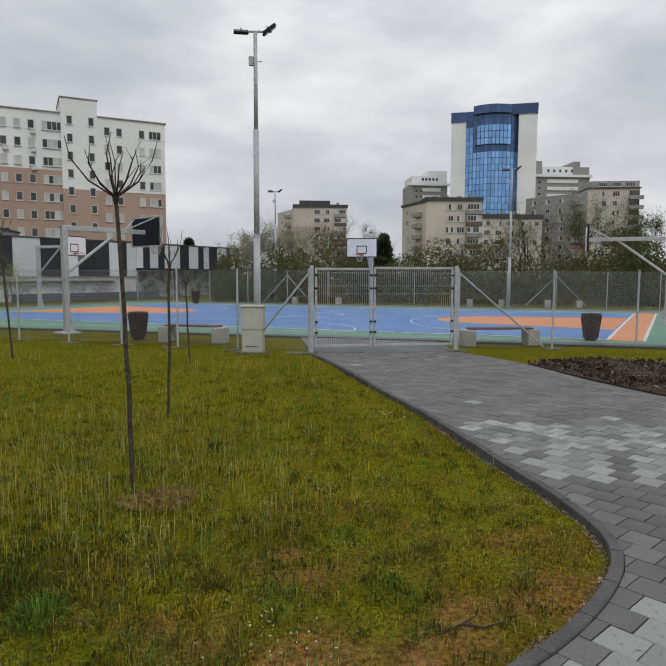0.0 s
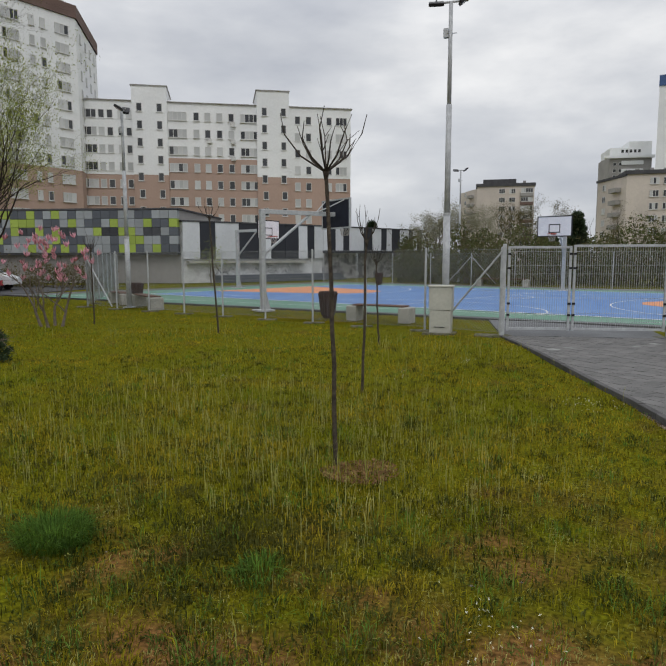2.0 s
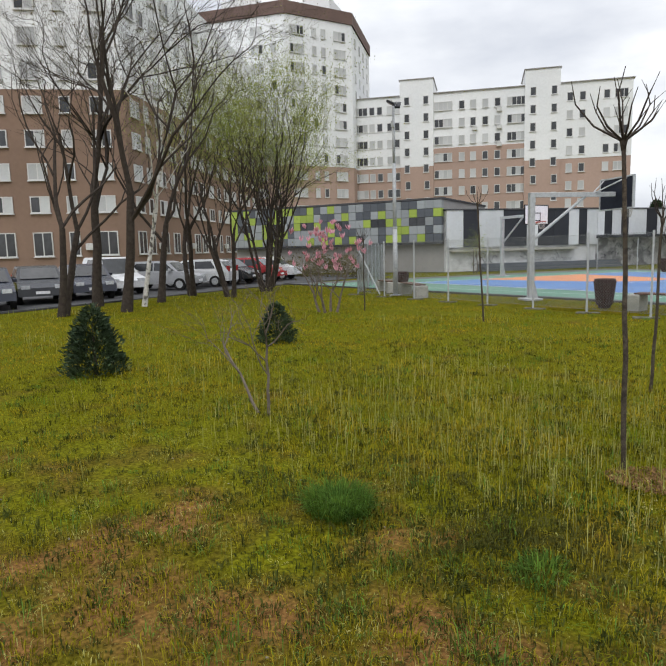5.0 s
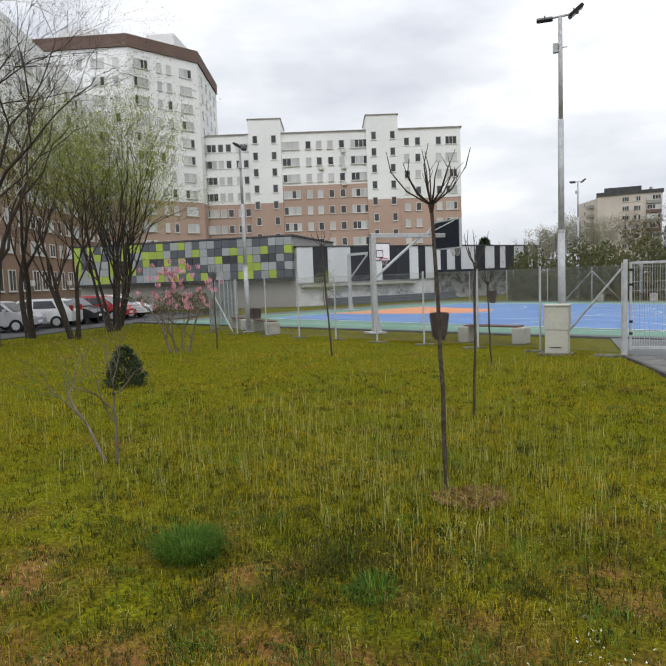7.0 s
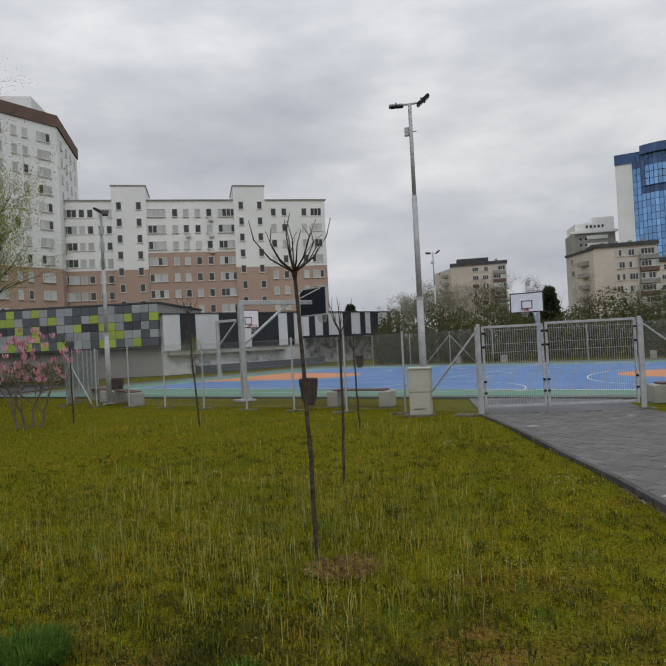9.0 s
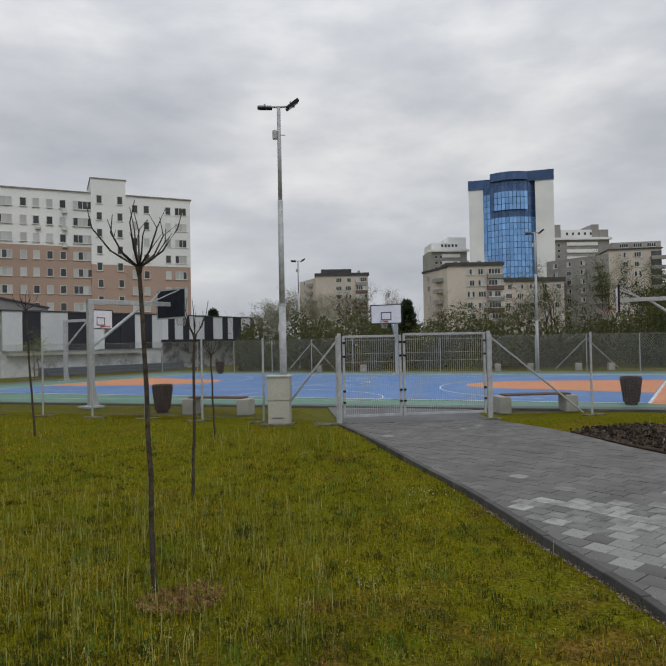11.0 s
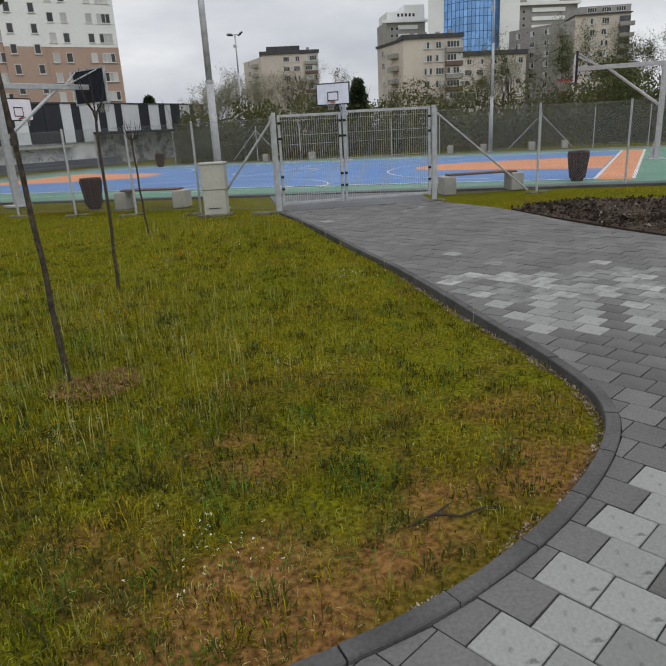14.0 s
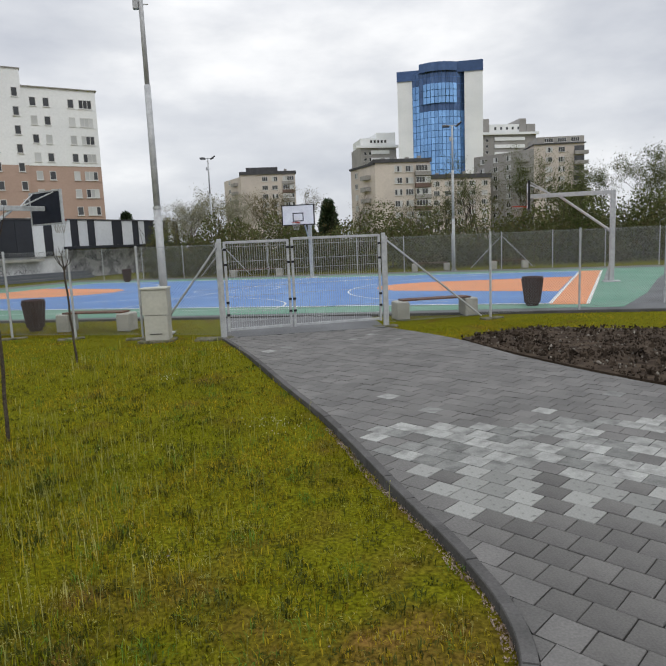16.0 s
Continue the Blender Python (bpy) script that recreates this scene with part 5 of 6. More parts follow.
mg = tree(-12.7, 18.3, 2.9, "magnolia bush with pink blossoms on bare branches", M_BARKP, M_LEAFO, 260, 0.07, seed=33, r=0.045, stems=4, level=3, split=3, first=0.22, wander=0.2, up=0.05, group="shrubs", category="shrub", name="magnolia", fuzz=0.1)
rg = random.Random(5)
for k in range(64):
    w, rr, z = rg.uniform(0, 6.28), rg.uniform(0.2, 1.35), rg.uniform(1.25, 2.75)
    mm = Mesh()
    for j in range(6):
        b = 2 * math.pi * j / 6
        s = rg.uniform(0.1, 0.17)
        mm.add([(0, 0, 0), (0.45 * s * math.cos(b - 0.4), 0.45 * s * math.sin(b - 0.4), s * 0.6), (0.5 * s * math.cos(b), 0.5 * s * math.sin(b), s * 1.3), (0.45 * s * math.cos(b + 0.4), 0.45 * s * math.sin(b + 0.4), s * 0.6)], [(0, 1, 2, 3)])
    part("blossom", mm, M_PINK, mg, "pink cupped blossom", at=pose(rr * math.cos(w), rr * math.sin(w), z, rg.uniform(-30, 30), rg.uniform(-30, 30), 0))


def conifer_bush(x, y, w, h, label, seed, cone=1.0):
    rng = np.random.RandomState(seed)
    t = thing("conifer", label, "conifer", "small conifers", at=pose(x, y, -0.13 if y < 20 else -0.04))
    part("trunk", Mesh().tube([(0, 0, 0), (0, 0, h * 0.8)], [0.03 * h, 0.008], 7), M_BARKD, t)
    n = int(5200 * max(0.35, min(1.5, w)))
    z = rng.beta(1.2, 1.6, n)
    wv = rng.uniform(0, 6.283, n)
    lump = 1 + 0.22 * np.sin(wv * 5 + z * 17) + 0.12 * np.sin(wv * 11 + z * 31)
    rad = w / 2 * (1 - z ** 1.5 * cone) ** 0.7 * lump * np.sqrt(rng.uniform(0.35, 1, n))
    p = np.stack([rad * np.cos(wv), rad * np.sin(wv), 0.03 + z * h], 1)
    a = np.stack([np.cos(wv), np.sin(wv), rng.uniform(0.1, 1.3, n)], 1) + rng.normal(size=(n, 3)) * 0.35
    a /= np.linalg.norm(a, axis=1)[:, None]
    b = np.cross(a, rng.normal(size=(n, 3)))
    b /= np.linalg.norm(b, axis=1)[:, None]
    s = (rng.uniform(0.05, 0.13, n) * max(0.6, h / 1.2))[:, None]
    v = np.stack([p, p + a * s * 0.5 + b * s * 0.17, p + a * s, p + a * s * 0.5 - b * s * 0.17], 1).reshape(-1, 3)
    part("foliage", quick("foliage", v, np.arange(4 * n).reshape(n, 4), M_CONIF), None, t, "dark green scaly foliage")
    return t


conifer_bush(-9.95, 9.05, 0.86, 1.12, "dark green conical conifer shrub in the lawn", 2)
conifer_bush(-9.75, 13.05, 0.74, 0.86, "small dark green conifer shrub in the lawn", 4)
conifer_bush(5.3, 67.3, 1.9, 5.9, "dark conifer tree behind the court", 6)
conifer_bush(2.9, 72.0, 2.6, 5.4, "slim dark conifer tree in the distance", 7)
conifer_bush(-18.0, 84.0, 2.4, 6.3, "dark conifer tree beyond the striped hall", 8)

# trees by the car park
T = "dark-barked leafing tree beside the parked cars"
tree(-19.1, 15.5, 13.5, "tall dark-trunked willow with thin hanging twigs beside the car park", M_BARKD, M_LEAFO, 3500, 0.04, 41, 0.17, (0.12, 0.05), 1, 5, 4, 0.3, 0.03, 0.17, droop=1.0, fuzz=0.1)
tree(-22.4, 16.4, 14.0, T, M_BARKD, M_LEAFO, 4500, 0.045, 42, 0.19, (0.0, 0.0), 1, 5, 4, 0.32, 0.07, 0.15, droop=1.0, fuzz=0.1)
tree(-20.1, 13.6, 9.5, T, M_BARKD, None, 0, 0.1, 43, 0.13, (-0.1, 0.0), 2, 4, 3, 0.3, 0.07, 0.15)
tree(-20.3, 17.0, 9.0, "leaning white-barked birch between the dark trunks", M_BARKB, M_LEAFO, 2000, 0.06, 44, 0.09, (0.2, 0.15), 1, 4, 3, 0.42, 0.08, 0.12)
tree(-21.5, 18.6, 10.5, T, M_BARKD, M_LEAFO, 8000, 0.045, 45, 0.15, (0.05, 0.1), 1, 5, 3, 0.3, 0.08, 0.15)
tree(-20.5, 21.5, 7.5, T, M_BARKD, M_LEAFO, 2500, 0.06, 46, 0.1, (0.1, 0), 3, 4, 3, 0.3, 0.08, 0.15)
tree(-21.6, 24.6, 10.4, "yellow-green weeping willow with many upright stems", M_BARKD, M_LEAFY, 42000, 0.06, 47, 0.075, (0.05, 0.0), 6, 4, 4, 0.3, 0.09, 0.13, fuzz=0.2, droop=1.4)
tree(-23.0, 21.5, 9.5, T, M_BARKD, M_LEAFY, 12000, 0.05, 48, 0.12, (0, 0), 2, 4, 3, 0.32, 0.08, 0.15, droop=0.8)
tree(-24.0, 27.0, 8.5, T, M_BARKD, M_LEAFY, 12000, 0.05, 49, 0.12, (0.05, 0), 3, 4, 3, 0.3, 0.08, 0.15)
tree(-25.0, 12.0, 12.5, T, M_BARKD, M_LEAFO, 3000, 0.065, 50, 0.16, (-0.1, 0), 1, 5, 3, 0.3, 0.06, 0.16)
tree(-19.9, 42.4, 3.2, "small leafing tree against the striped hall", M_BARKP, M_LEAFY, 500, 0.09, 51, 0.04, (0, 0), 2, 3, 3, 0.3, 0.06, 0.15)

# trees behind the court
B = "bare budding tree behind the far fence"
for k, (x, y, h, lm, n, s) in enumerate(((-6.8, 60, 6.6, M_LEAFW, 2600, 0.16), (-3.2, 61, 7.4, M_LEAFW, 3000, 0.16), (-0.3, 58, 6.4, M_LEAFO, 1800, 0.15), (1.6, 62, 7.0, M_LEAFO, 2400, 0.16), (-5.0, 66, 7.0, M_LEAFO, 1500, 0.15),
                                        (8.8, 62, 7.2, M_LEAFO, 700, 0.13), (11.2, 58, 5.6, M_LEAFO, 900, 0.14), (13.5, 55, 6.2, M_LEAFG, 1500, 0.15), (15.8, 54, 8.3, M_LEAFG, 1500, 0.15), (18.8, 52, 8.4, M_LEAFG, 2300, 0.15),
                                        (21.5, 52, 7.6, M_LEAFG, 2500, 0.16), (24.5, 50, 7.2, M_LEAFG, 2500, 0.16), (28.5, 52, 8.6, M_LEAFG, 3200, 0.17), (33.0, 52, 9.2, M_LEAFG, 3600, 0.18), (38.0, 54, 9.0, M_LEAFG, 3200, 0.18), (-13, 88, 6.5, M_LEAFO, 600, 0.2), (-11, 92, 7, M_LEAFO, 500, 0.2))):
    lab = {M_LEAFW: "white-blossoming tree behind the far fence", M_LEAFO: B, M_LEAFG: "green-budding tree behind the far fence"}[lm]
    tree(x, y, h, lab, M_BARKD if lm is M_LEAFG else M_BARKP, lm, int(n * 4.0), s * 0.52, 60 + k, 0.11, (0, 0), 2, 4, 3, 0.24, 0.07, 0.18, fuzz=0.17, group="trees behind the court")


def thicket(x0, x1, y0, y1, h, n, size, material, seed, name, label, slope=0.0):
    r = np.random.RandomState(seed)
    x, y = r.uniform(x0, x1, n), r.uniform(y0, y1, n)
    y = y + slope * (x - x0)
    top = h * (0.62 + 0.28 * np.sin(x * 0.9 + 1.3) * np.sin(x * 0.37 + y * 0.5) + 0.18 * np.sin(x * 2.3 + y))
    p = np.stack([x, y, top * r.uniform(0.0, 1, n) ** 0.8], 1)
    v, f = leaf_cloud(p, size, r, -0.2)
    me = quick(name, v, f, material)
    return tagged(new(name, me), label, "undergrowth", kind="stuff")


thicket(-9, 24, 49.0, 56.0, 4.3, 52000, 0.17, M_LEAFG, 1, "undergrowth", "dark tangled undergrowth behind the far fence", -0.2)
thicket(19, 48, 43.0, 50.0, 6.0, 60000, 0.18, M_LEAFG, 2, "undergrowth", "green hedge of shrubs beyond the court end", -0.1)
thicket(-9, 40, 48.0, 54.0, 4.4, 26000, 0.16, M_LEAFO, 3, "undergrowth", "brown budding brush behind the far fence", -0.2)
thicket(-34, -24, 36.0, 38.0, 1.7, 5000, 0.13, M_LEAFO, 4, "hedge", "low brown hedge before the chequered hall")
stems_ = Mesh()
rs = random.Random(77)
for k in range(420):
    x = rs.uniform(-9, 42)
    y = 49.5 - 0.2 * (x + 9) + rs.uniform(0, 5)
    hh = rs.uniform(1.8, 4.6)
    stems_.tube([(x, y, 0), (x + rs.gauss(0, 0.25), y + rs.gauss(0, 0.25), hh * 0.5), (x + rs.gauss(0, 0.5), y + rs.gauss(0, 0.5), hh)], [0.03, 0.02, 0.006], 3, False)
solid("brushwood", stems_, M_BARKD, "dark bare stems of brush behind the far fence", "brushwood", kind="stuff")

# ---- grass ----
LAWN = KLINE + [(-30.0, -0.5), (-21.5, 8.0), (-22.5, 20.0), (-24.0, 33.0), (-17.2, 24.2), (-12.0, 22.6), (-0.7, 18.9)]
STRIP = RLINE[:13] + [(6.0, 18.3), (8.2, 17.3), (11.0, 17.1), (15.0, 16.0), (22.0, 20.0), (17.0, 21.6), (5.8, 20.0), (3.3, 19.55)]


def patchy(x, y, s=0.35, seed=0.0):
    return np.array([noise.noise((a * s, b * s, seed)) for a, b in zip(x, y)])


def blades(poly, n, lmin, lmax, wide, seed, near=(-0.6, 4.5), reach=0.5, keep=None, up=0.55, far=40.0, grow_far=0.045):
    r = np.random.RandomState(seed)
    d = far * r.uniform(0.0, 1.0, n * 3) ** (1.0 / reach)
    w = r.uniform(0, 2 * np.pi, n * 3)
    x, y = near[0] + d * np.cos(w), near[1] + d * np.sin(w)
    ok = inside(poly, x, y)
    x, y, d = x[ok][:n], y[ok][:n], d[ok][:n]
    kx, ky = np.array(KLINE).T
    off = np.min(np.hypot(x[:, None] - kx[None, ::2], y[:, None] - ky[None, ::2]), 1)
    ok = off > 0.13
    x, y, d, off = x[ok], y[ok], d[ok], off[ok]
    if keep is not None:
        ok = keep(x, y, r)
        x, y, d = x[ok], y[ok], d[ok]
    k = len(x)
    length = r.uniform(lmin, lmax, k)
    yaw = r.uniform(0, 2 * np.pi, k)
    tilt = r.uniform(0.05, 1.0, k) * (1 - up)
    dx, dy = np.cos(yaw), np.sin(yaw)
    wd = wide * (1 + grow_far * d) * r.uniform(0.7, 1.3, k)
    base = np.stack([x, y, np.array([lawn_z(a, b) for a, b in zip(x, y)]) - 0.05], 1)
    side = np.stack([-dy, dx, np.zeros(k)], 1) * wd[:, None]
    m1 = base + np.stack([dx * tilt * length * 0.4, dy * tilt * length * 0.4, 0.05 + length * 0.55], 1)
    tip = base + np.stack([dx * tilt * length * 1.3, dy * tilt * length * 1.3, 0.05 + length * (1 - 0.5 * tilt)], 1)
    v = np.stack([m1 + side, tip, m1 - side, base], 1).reshape(-1, 3)
    return v, np.arange(4 * k).reshape(k, 4)


def bare(x, y, r):
    """Thinner cover towards the worn corner by the path and the camera."""
    p = patchy(x, y, 0.6, 3.0) + 0.5 * patchy(x, y, 2.1, 8.0)
    worn = np.clip((9.9 - y + 0.22 * np.maximum(0, x + 0.5) - 0.12 * np.maximum(0, -x - 1)) / 3.4, 0, 1)
    return r.uniform(0, 1, len(x)) < np.clip(0.97 - 0.95 * worn + p * 1.2, 0.04, 1)


def rough_patch(x, y, r):
    p = patchy(x, y, 0.33, 5.0)
    mid_ = np.exp(-((x + 3.2) / 3.4) ** 2 - ((y - 9.4) / 3.2) ** 2)
    inner = np.clip((y - 7.0 - 0.25 * np.maximum(0, x + 1.5)) / 1.6, 0.02, 1) * np.clip((0.9 - x) / 1.8, 0.05, 1)
    return r.uniform(0, 1, len(x)) < np.clip(0.06 + 1.1 * mid_ + 0.6 * p, 0.01, 1) * inner


v, f = blades(LAWN, 320000, 0.015, 0.06, 0.0031, 1, keep=bare, up=0.2, reach=0.8, grow_far=0.06)
tagged(new("grass", quick("grass", v, f, M_GRASS)), "short yellow-green lawn grass", "grass", kind="stuff")
v, f = blades(LAWN, 120000, 0.05, 0.17, 0.0024, 2, keep=rough_patch, up=0.5, reach=0.9, grow_far=0.06)
tagged(new("tall_grass", quick("tall_grass", v, f, M_GRASS)), "taller green grass standing in the lawn", "grass", kind="stuff")


def tufts(poly, n, each, seed, spread, lmin, lmax, wide, near=(-1.5, 5.5), far=16.0, reach=0.9):
    """Small tufts of blades that lean outwards from one root."""
    r = np.random.RandomState(seed)
    d, w = far * r.uniform(0, 1, n * 3) ** (1 / reach), r.uniform(0, 6.283, n * 3)
    x, y = near[0] + d * np.cos(w), near[1] + d * np.sin(w)
    ok = inside(poly, x, y)
    x, y = x[ok][:n], y[ok][:n]
    size = r.lognormal(0, 0.45, len(x))
    x, y, size = np.repeat(x, each), np.repeat(y, each), np.repeat(size, each)
    k = len(x)
    a = r.uniform(0, 6.283, k)
    q = spread * size * np.sqrt(r.uniform(0, 1, k))
    px, py = x + q * np.cos(a), y + q * np.sin(a)
    kx, ky = np.array(KLINE).T
    ok = inside(poly, px, py) & (np.array([np.min((u - kx[::3]) ** 2 + (t - ky[::3]) ** 2) for u, t in zip(px, py)]) > 0.03)
    px, py, a, size = px[ok], py[ok], a[ok], size[ok]
    k = len(px)
    a = a + r.normal(size=k) * 0.7
    L = r.uniform(lmin, lmax, k) * np.minimum(size, 1.7)
    t = r.uniform(0.1, 0.95, k)
    base = np.stack([px, py, np.array([lawn_z(u, b) for u, b in zip(px, py)]) - 0.01], 1)
    side = np.stack([-np.sin(a), np.cos(a), np.zeros(k)], 1) * (wide * r.uniform(0.7, 1.3, k))[:, None]
    m1 = base + np.stack([np.cos(a) * t * L * 0.35, np.sin(a) * t * L * 0.35, L * 0.62], 1)
    tip = base + np.stack([np.cos(a) * t * L, np.sin(a) * t * L, L * (1 - 0.5 * t)], 1)
    return np.stack([m1 + side, tip, m1 - side, base], 1).reshape(-1, 3), np.arange(4 * k).reshape(k, 4)


v, f = tufts(LAWN, 2600, 26, 31, 0.07, 0.03, 0.085, 0.0024)
tagged(new("grass_tufts", quick("grass_tufts", v, f, M_GRASS)), "small uneven tufts of lawn grass", "grass", kind="stuff")
v, f = tufts(LAWN, 700, 30, 32, 0.09, 0.04, 0.12, 0.0026)
tagged(new("grass_tufts", quick("grass_tufts", v, f, M_CLUMP)), "fresh green weed tufts in the lawn", "grass", kind="stuff")
# low rosettes whose dark colour paints the shaded gaps in the grass
v, f = tufts(LAWN, 3400, 20, 34, 0.06, 0.02, 0.07, 0.0045, near=(-2.2, 7.5), far=9.0, reach=1.1)
tagged(new("low_weeds", quick("low_weeds", v, f, M_WEEDSHADE)), "flat weed rosettes, coloured dark for the shaded gaps between the grass", "weeds", kind="stuff")
v, f = tufts(LAWN, 1500, 16, 33, 0.08, 0.015, 0.05, 0.0024, near=(-1.0, 5.0), far=7.0)
tagged(new("dry_tufts", quick("dry_tufts", v, f, M_STALK)), "dry straw-coloured tufts on the worn lawn", "grass", kind="stuff")
v, f = blades(STRIP, 40000, 0.015, 0.05, 0.003, 3, near=(5.5, 17.5), up=0.2, reach=0.9, far=18)
tagged(new("grass", quick("grass", v, f, M_GRASS)), "short grass strip along the fence", "grass", kind="stuff")

VERGE = [(-0.85, 19.2), (-12.0, 22.75), (-17.2, 24.35), court(26.0, -4.25), court(9.4, -2.75)]
VERGE = VERGE if sum(a[0] * b[1] - b[0] * a[1] for a, b in zip(VERGE, VERGE[1:] + VERGE[:1])) > 0 else VERGE[::-1]
v, f = blades(VERGE, 42000, 0.02, 0.06, 0.003, 13, near=(-6.0, 21.5), up=0.2, reach=1.0, far=14)
tagged(new("grass", quick("grass", v, f, M_GRASS)), "short grass between the fence and the court", "grass", kind="stuff")

# dry seeding weeds
v, f = blades(LAWN, 42000, 0.12, 0.34, 0.0018, 4, keep=rough_patch, up=0.8, reach=0.9, grow_far=0.1)
seedv = v.reshape(-1, 4, 3)
rng_ = np.random.RandomState(8)
tips = np.repeat(seedv[:, 1, :], 5, 0) + rng_.normal(size=(len(seedv) * 5, 3)) * np.array([0.014, 0.014, 0.055]) - np.array([0, 0, 0.06])
lv, lf = leaf_cloud(tips, 0.0125, rng_)
tagged(new("weeds", quick("weeds", v, f, M_STALK)), "thin dry weed stalks standing in the lawn", "weeds", kind="stuff")
tagged(new("weed_seeds", quick("weed_seeds", lv, lf, M_STALK)), "small seed heads on the weed stalks", "weeds", kind="stuff")


def clump(x, y, w, n, lmin, lmax, material, label, seed, wide=0.0018):
    r = np.random.RandomState(seed)
    a, d = r.uniform(0, 6.283, n), w / 2 * np.sqrt(r.uniform(0, 1, n))
    bx, by = x + d * np.cos(a), y + d * np.sin(a)
    L = r.uniform(lmin, lmax, n)
    t = r.uniform(0.15, 0.9, n)
    yaw = a + r.normal(size=n) * 0.6
    base = np.stack([bx, by, np.full(n, -0.09)], 1)
    side = np.stack([-np.sin(yaw), np.cos(yaw), np.zeros(n)], 1) * wide
    m1 = base + np.stack([np.cos(yaw) * t * L * 0.35, np.sin(yaw) * t * L * 0.35, L * 0.65], 1)
    tip = base + np.stack([np.cos(yaw) * t * L, np.sin(yaw) * t * L, L * (1 - 0.45 * t)], 1)
    v = np.stack([m1 + side, tip, m1 - side, base], 1).reshape(-1, 3)
    ob = new("grass_clump", quick("grass_clump", v, np.arange(4 * n).reshape(n, 4), material))
    return tagged(ob, label, "grass clump", "grass clumps")


clump(-3.34, 7.1, 0.46, 1500, 0.12, 0.27, M_CLUMP, "dense dark green grass clump in the lawn", 1, 0.0028)
clump(-1.84, 7.06, 0.3, 190, 0.07, 0.17, M_CLUMP, "bright green leafy weed clump", 2, 0.004)
for x, y, w, n, sd in ((-0.42, 6.75, 0.5, 36, 1), (0.62, 12.2, 0.5, 50, 2), (-1.15, 15.2, 0.25, 26, 3), (-4.6, 12.6, 0.3, 10, 4), (-2.0, 13.5, 0.4, 12, 5)):
    r = np.random.RandomState(sd)
    q = np.stack([x + r.normal(size=n) * w / 3, y + r.normal(size=n) * w / 3, r.uniform(-0.05, 0.05, n)], 1)
    pv, pf = leaf_cloud(np.repeat(q, 5, 0), 0.0095, r)
    tagged(new("daisies", quick("daisies", pv, pf, M_PETAL)), "small white daisies in the grass", "flowers", kind="stuff")
litter = Mesh()
rl = random.Random(3)
for k in range(46):
    x, y = rl.uniform(-7, 1), rl.uniform(5.6, 9.5)
    zz = lawn_z(x, y)
    if inside(LAWN, x, y):
        s = rl.uniform(0.008, 0.02)
        litter.add([Vector((x, y, zz)) + Vector(p) * s for p in ((1, 0, 0), (0, 0.7, 0.1), (-0.9, 0, 0), (0, -0.6, 0), (0.1, 0, 0.6))], [(0, 1, 4), (1, 2, 4), (2, 3, 4), (3, 0, 4)])
solid("pebbles", litter, M_STONE, "pale pebbles scattered in the worn lawn", "pebbles", kind="stuff")
tw = Mesh().tube([(0.45, 6.93, -0.07), (0.6, 6.99, -0.045), (0.72, 6.97, -0.055), (0.86, 7.03, -0.05), (1.0, 7.02, -0.065)], [0.004, 0.009, 0.006, 0.005, 0.002], 6).tube([(0.6, 6.99, -0.045), (0.7, 7.06, -0.03)], [0.008, 0.003], 5)
solid("twig", tw, M_BARKD, "dark fallen twig on the worn lawn", "twig")

# ---- paving stones ----
TS, TU, TV = 0.236, Vector((0.67, -0.742)), Vector((0.742, 0.67))
KV = [Vector(p) for p in KLINE]
RV = [Vector(p) for p in RLINE]


def light_zone(x, y):
    s = y + 0.10 * (x - 2)
    if 9.35 < s < 11.75:
        return True
    return y < min(6.25 + 0.55 * x, 7.15) - 0.02 or y < 4.6


def clip(poly, a, n):
    out = []
    for i in range(len(poly)):
        p, q = poly[i], poly[(i + 1) % len(poly)]
        dp, dq = (p - a).dot(n), (q - a).dot(n)
        if dp >= 0:
            out.append(p)
        if dp * dq < 0:
            out.append(p + (q - p) * (dp / (dp - dq)))
    return out


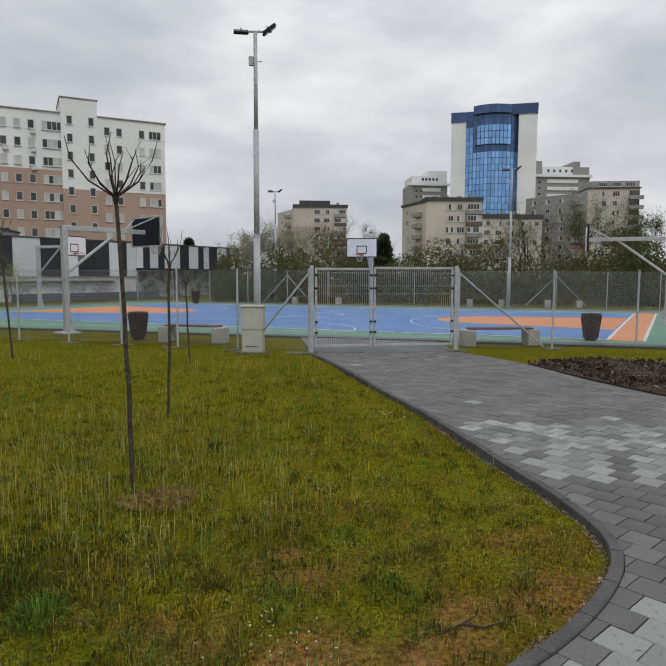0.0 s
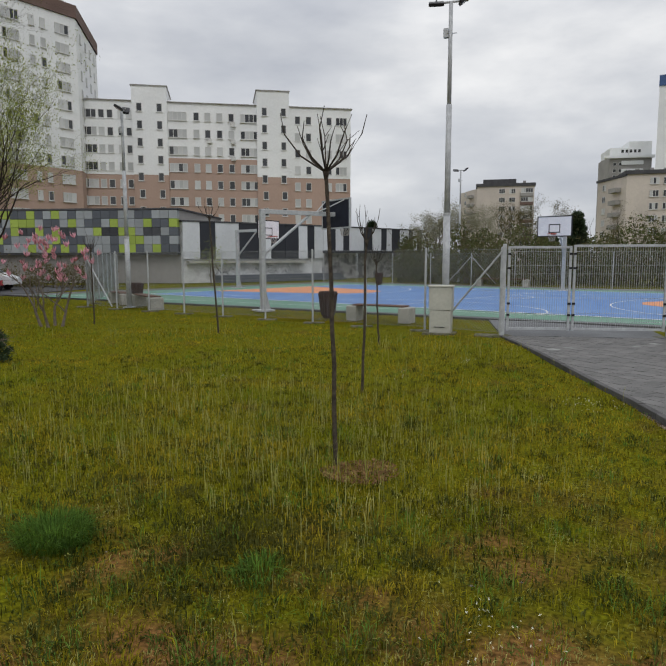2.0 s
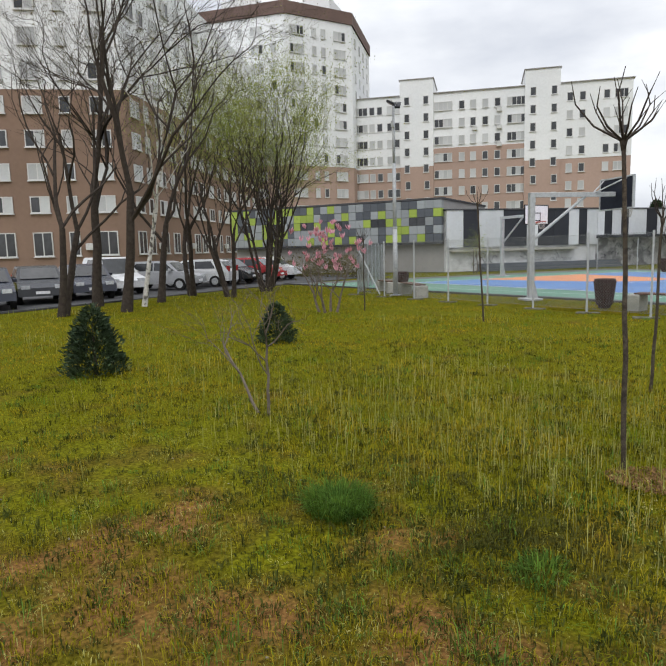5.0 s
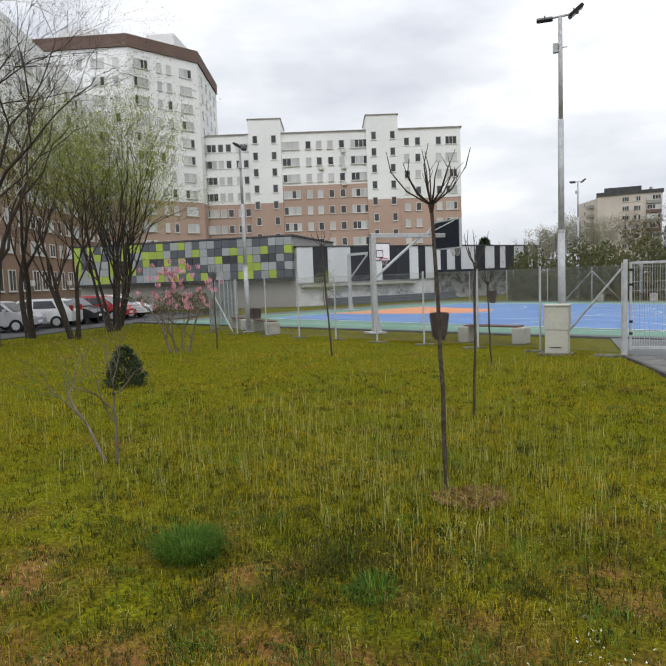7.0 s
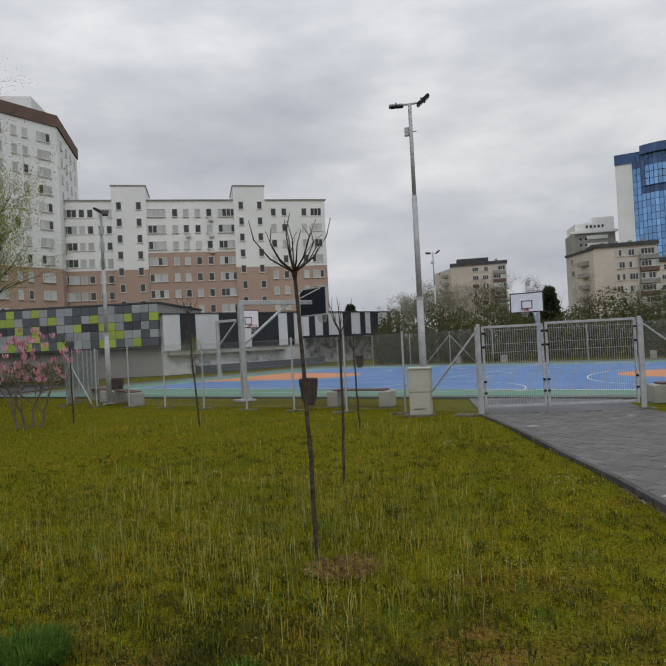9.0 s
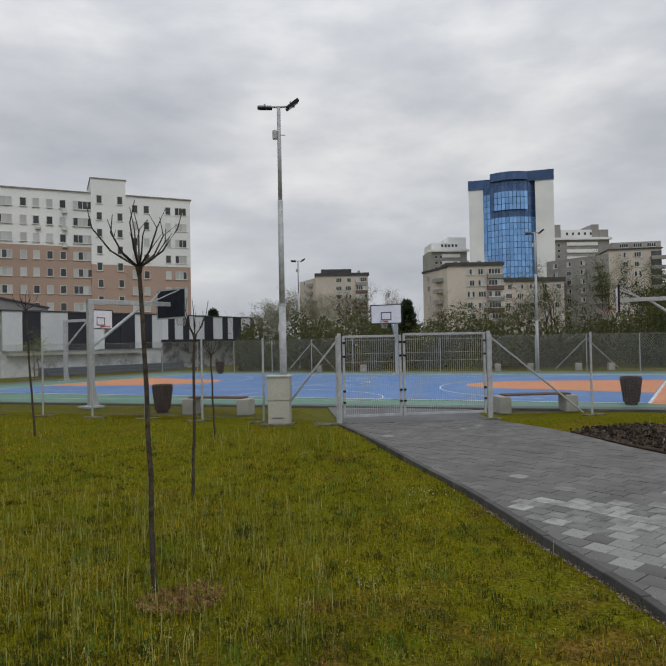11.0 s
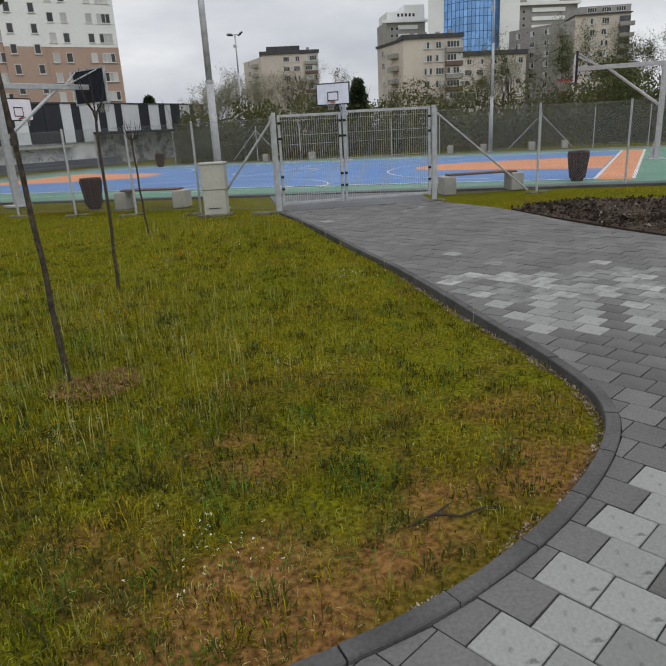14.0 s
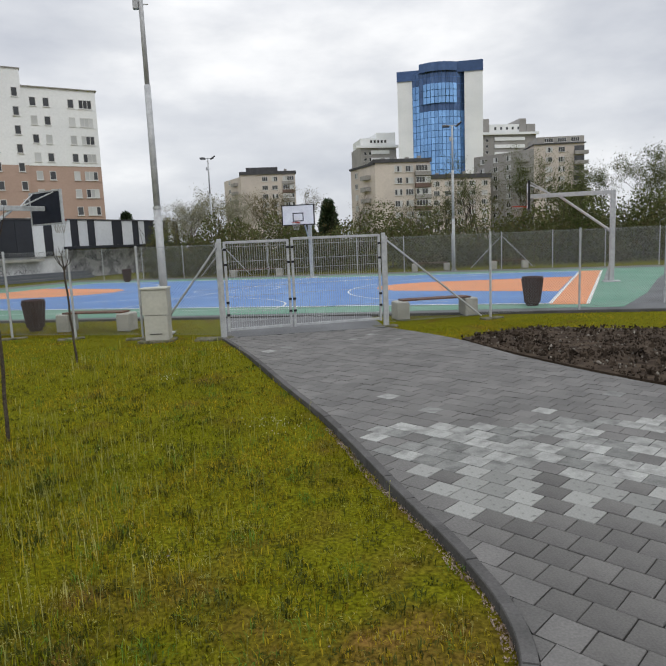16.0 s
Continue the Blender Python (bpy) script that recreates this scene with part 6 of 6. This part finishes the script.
tiles, cut = [], []
rt = random.Random(4)
for j in range(-70, 90):
    for i in range(-70, 70):
        c = Vector((1.145, 6.676)) + TU * TS * (i + (0.5 if j % 2 else 0.0)) + TV * TS * j
        if not (-3 < c.x < 9.5 and 2.2 < c.y < 19.4):
            continue
        near = min(range(len(KV) - 1), key=lambda k: ((KV[k] + KV[k + 1]) / 2 - c).length_squared)
        d = (KV[near + 1] - KV[near]).normalized()
        n = Vector((-d.y, d.x))
        dist = (c - KV[near]).dot(n)
        if not inside(PAVED, c.x, c.y) and abs(dist) > 0.2 and not inside(PAVED, c.x - 0.2, c.y - 0.1):
            continue
        if dist < 0.235:
            h2 = TS / 2 - 0.004
            sq = [c + TU * a * h2 + TV * b * h2 for a, b in ((-1, -1), (1, -1), (1, 1), (-1, 1))]
            sq = clip(sq, KV[near] + n * 0.048, n)
            if len(sq) > 2:
                cut.append((sq, c))
        else:
            edge_k = min(range(len(RV) - 1), key=lambda k: ((RV[k] + RV[k + 1]) / 2 - c).length_squared)
            e = (RV[edge_k + 1] - RV[edge_k]).normalized()
            en = Vector((e.y, -e.x))
            if (c - RV[edge_k]).dot(en) < 0.18:
                h2 = TS / 2 - 0.004
                sq = clip([c + TU * a * h2 + TV * b * h2 for a, b in ((-1, -1), (1, -1), (1, 1), (-1, 1))], RV[edge_k], en)
                if len(sq) > 2:
                    cut.append((sq, c))
            else:
                tiles.append(c)
tiles.sort(key=lambda c: (c - Vector((1.6, 7.4))).length)
b_ = TS / 2 - 0.0035
TM = Matrix.Rotation(math.atan2(TU.y, TU.x), 4, "Z")
tile_d = Mesh().box(-b_, b_, -b_, b_, -0.06, 0.0, bevel=0.004).data("paving_stone", M_PAVE_D)
tile_l = Mesh().box(-b_, b_, -b_, b_, -0.06, 0.0, bevel=0.004).data("paving_stone", M_PAVE_L)
far_d, far_l = Mesh(), Mesh()
for k, c in enumerate(tiles):
    lit = light_zone(c.x, c.y)
    if rt.random() < ((0.12 if c.y < 8 else 0.2) if lit else 0.012):
        lit = not lit
    at = Matrix.Translation((c.x, c.y, rt.uniform(-0.003, 0.002))) @ TM @ Matrix.Rotation(rt.gauss(0, 0.008), 4, "Z") @ Matrix.Rotation(rt.gauss(0, 0.006), 4, "X")
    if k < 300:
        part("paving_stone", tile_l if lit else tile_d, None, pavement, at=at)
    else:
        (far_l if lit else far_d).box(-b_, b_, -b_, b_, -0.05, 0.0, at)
for sq, c in cut:
    m = far_d
    z = rt.uniform(-0.003, 0.001)
    n = len(sq)
    m.add([(p.x, p.y, -0.05) for p in sq] + [(p.x, p.y, z) for p in sq], [tuple(range(n, 2 * n)), tuple(range(2 * n - 1, n - 1, -1))][:1] + [(i, (i + 1) % n, n + (i + 1) % n, n + i) for i in range(n)])
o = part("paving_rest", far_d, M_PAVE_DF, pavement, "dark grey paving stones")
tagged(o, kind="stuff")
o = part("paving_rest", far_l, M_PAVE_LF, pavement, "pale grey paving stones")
tagged(o, kind="stuff")
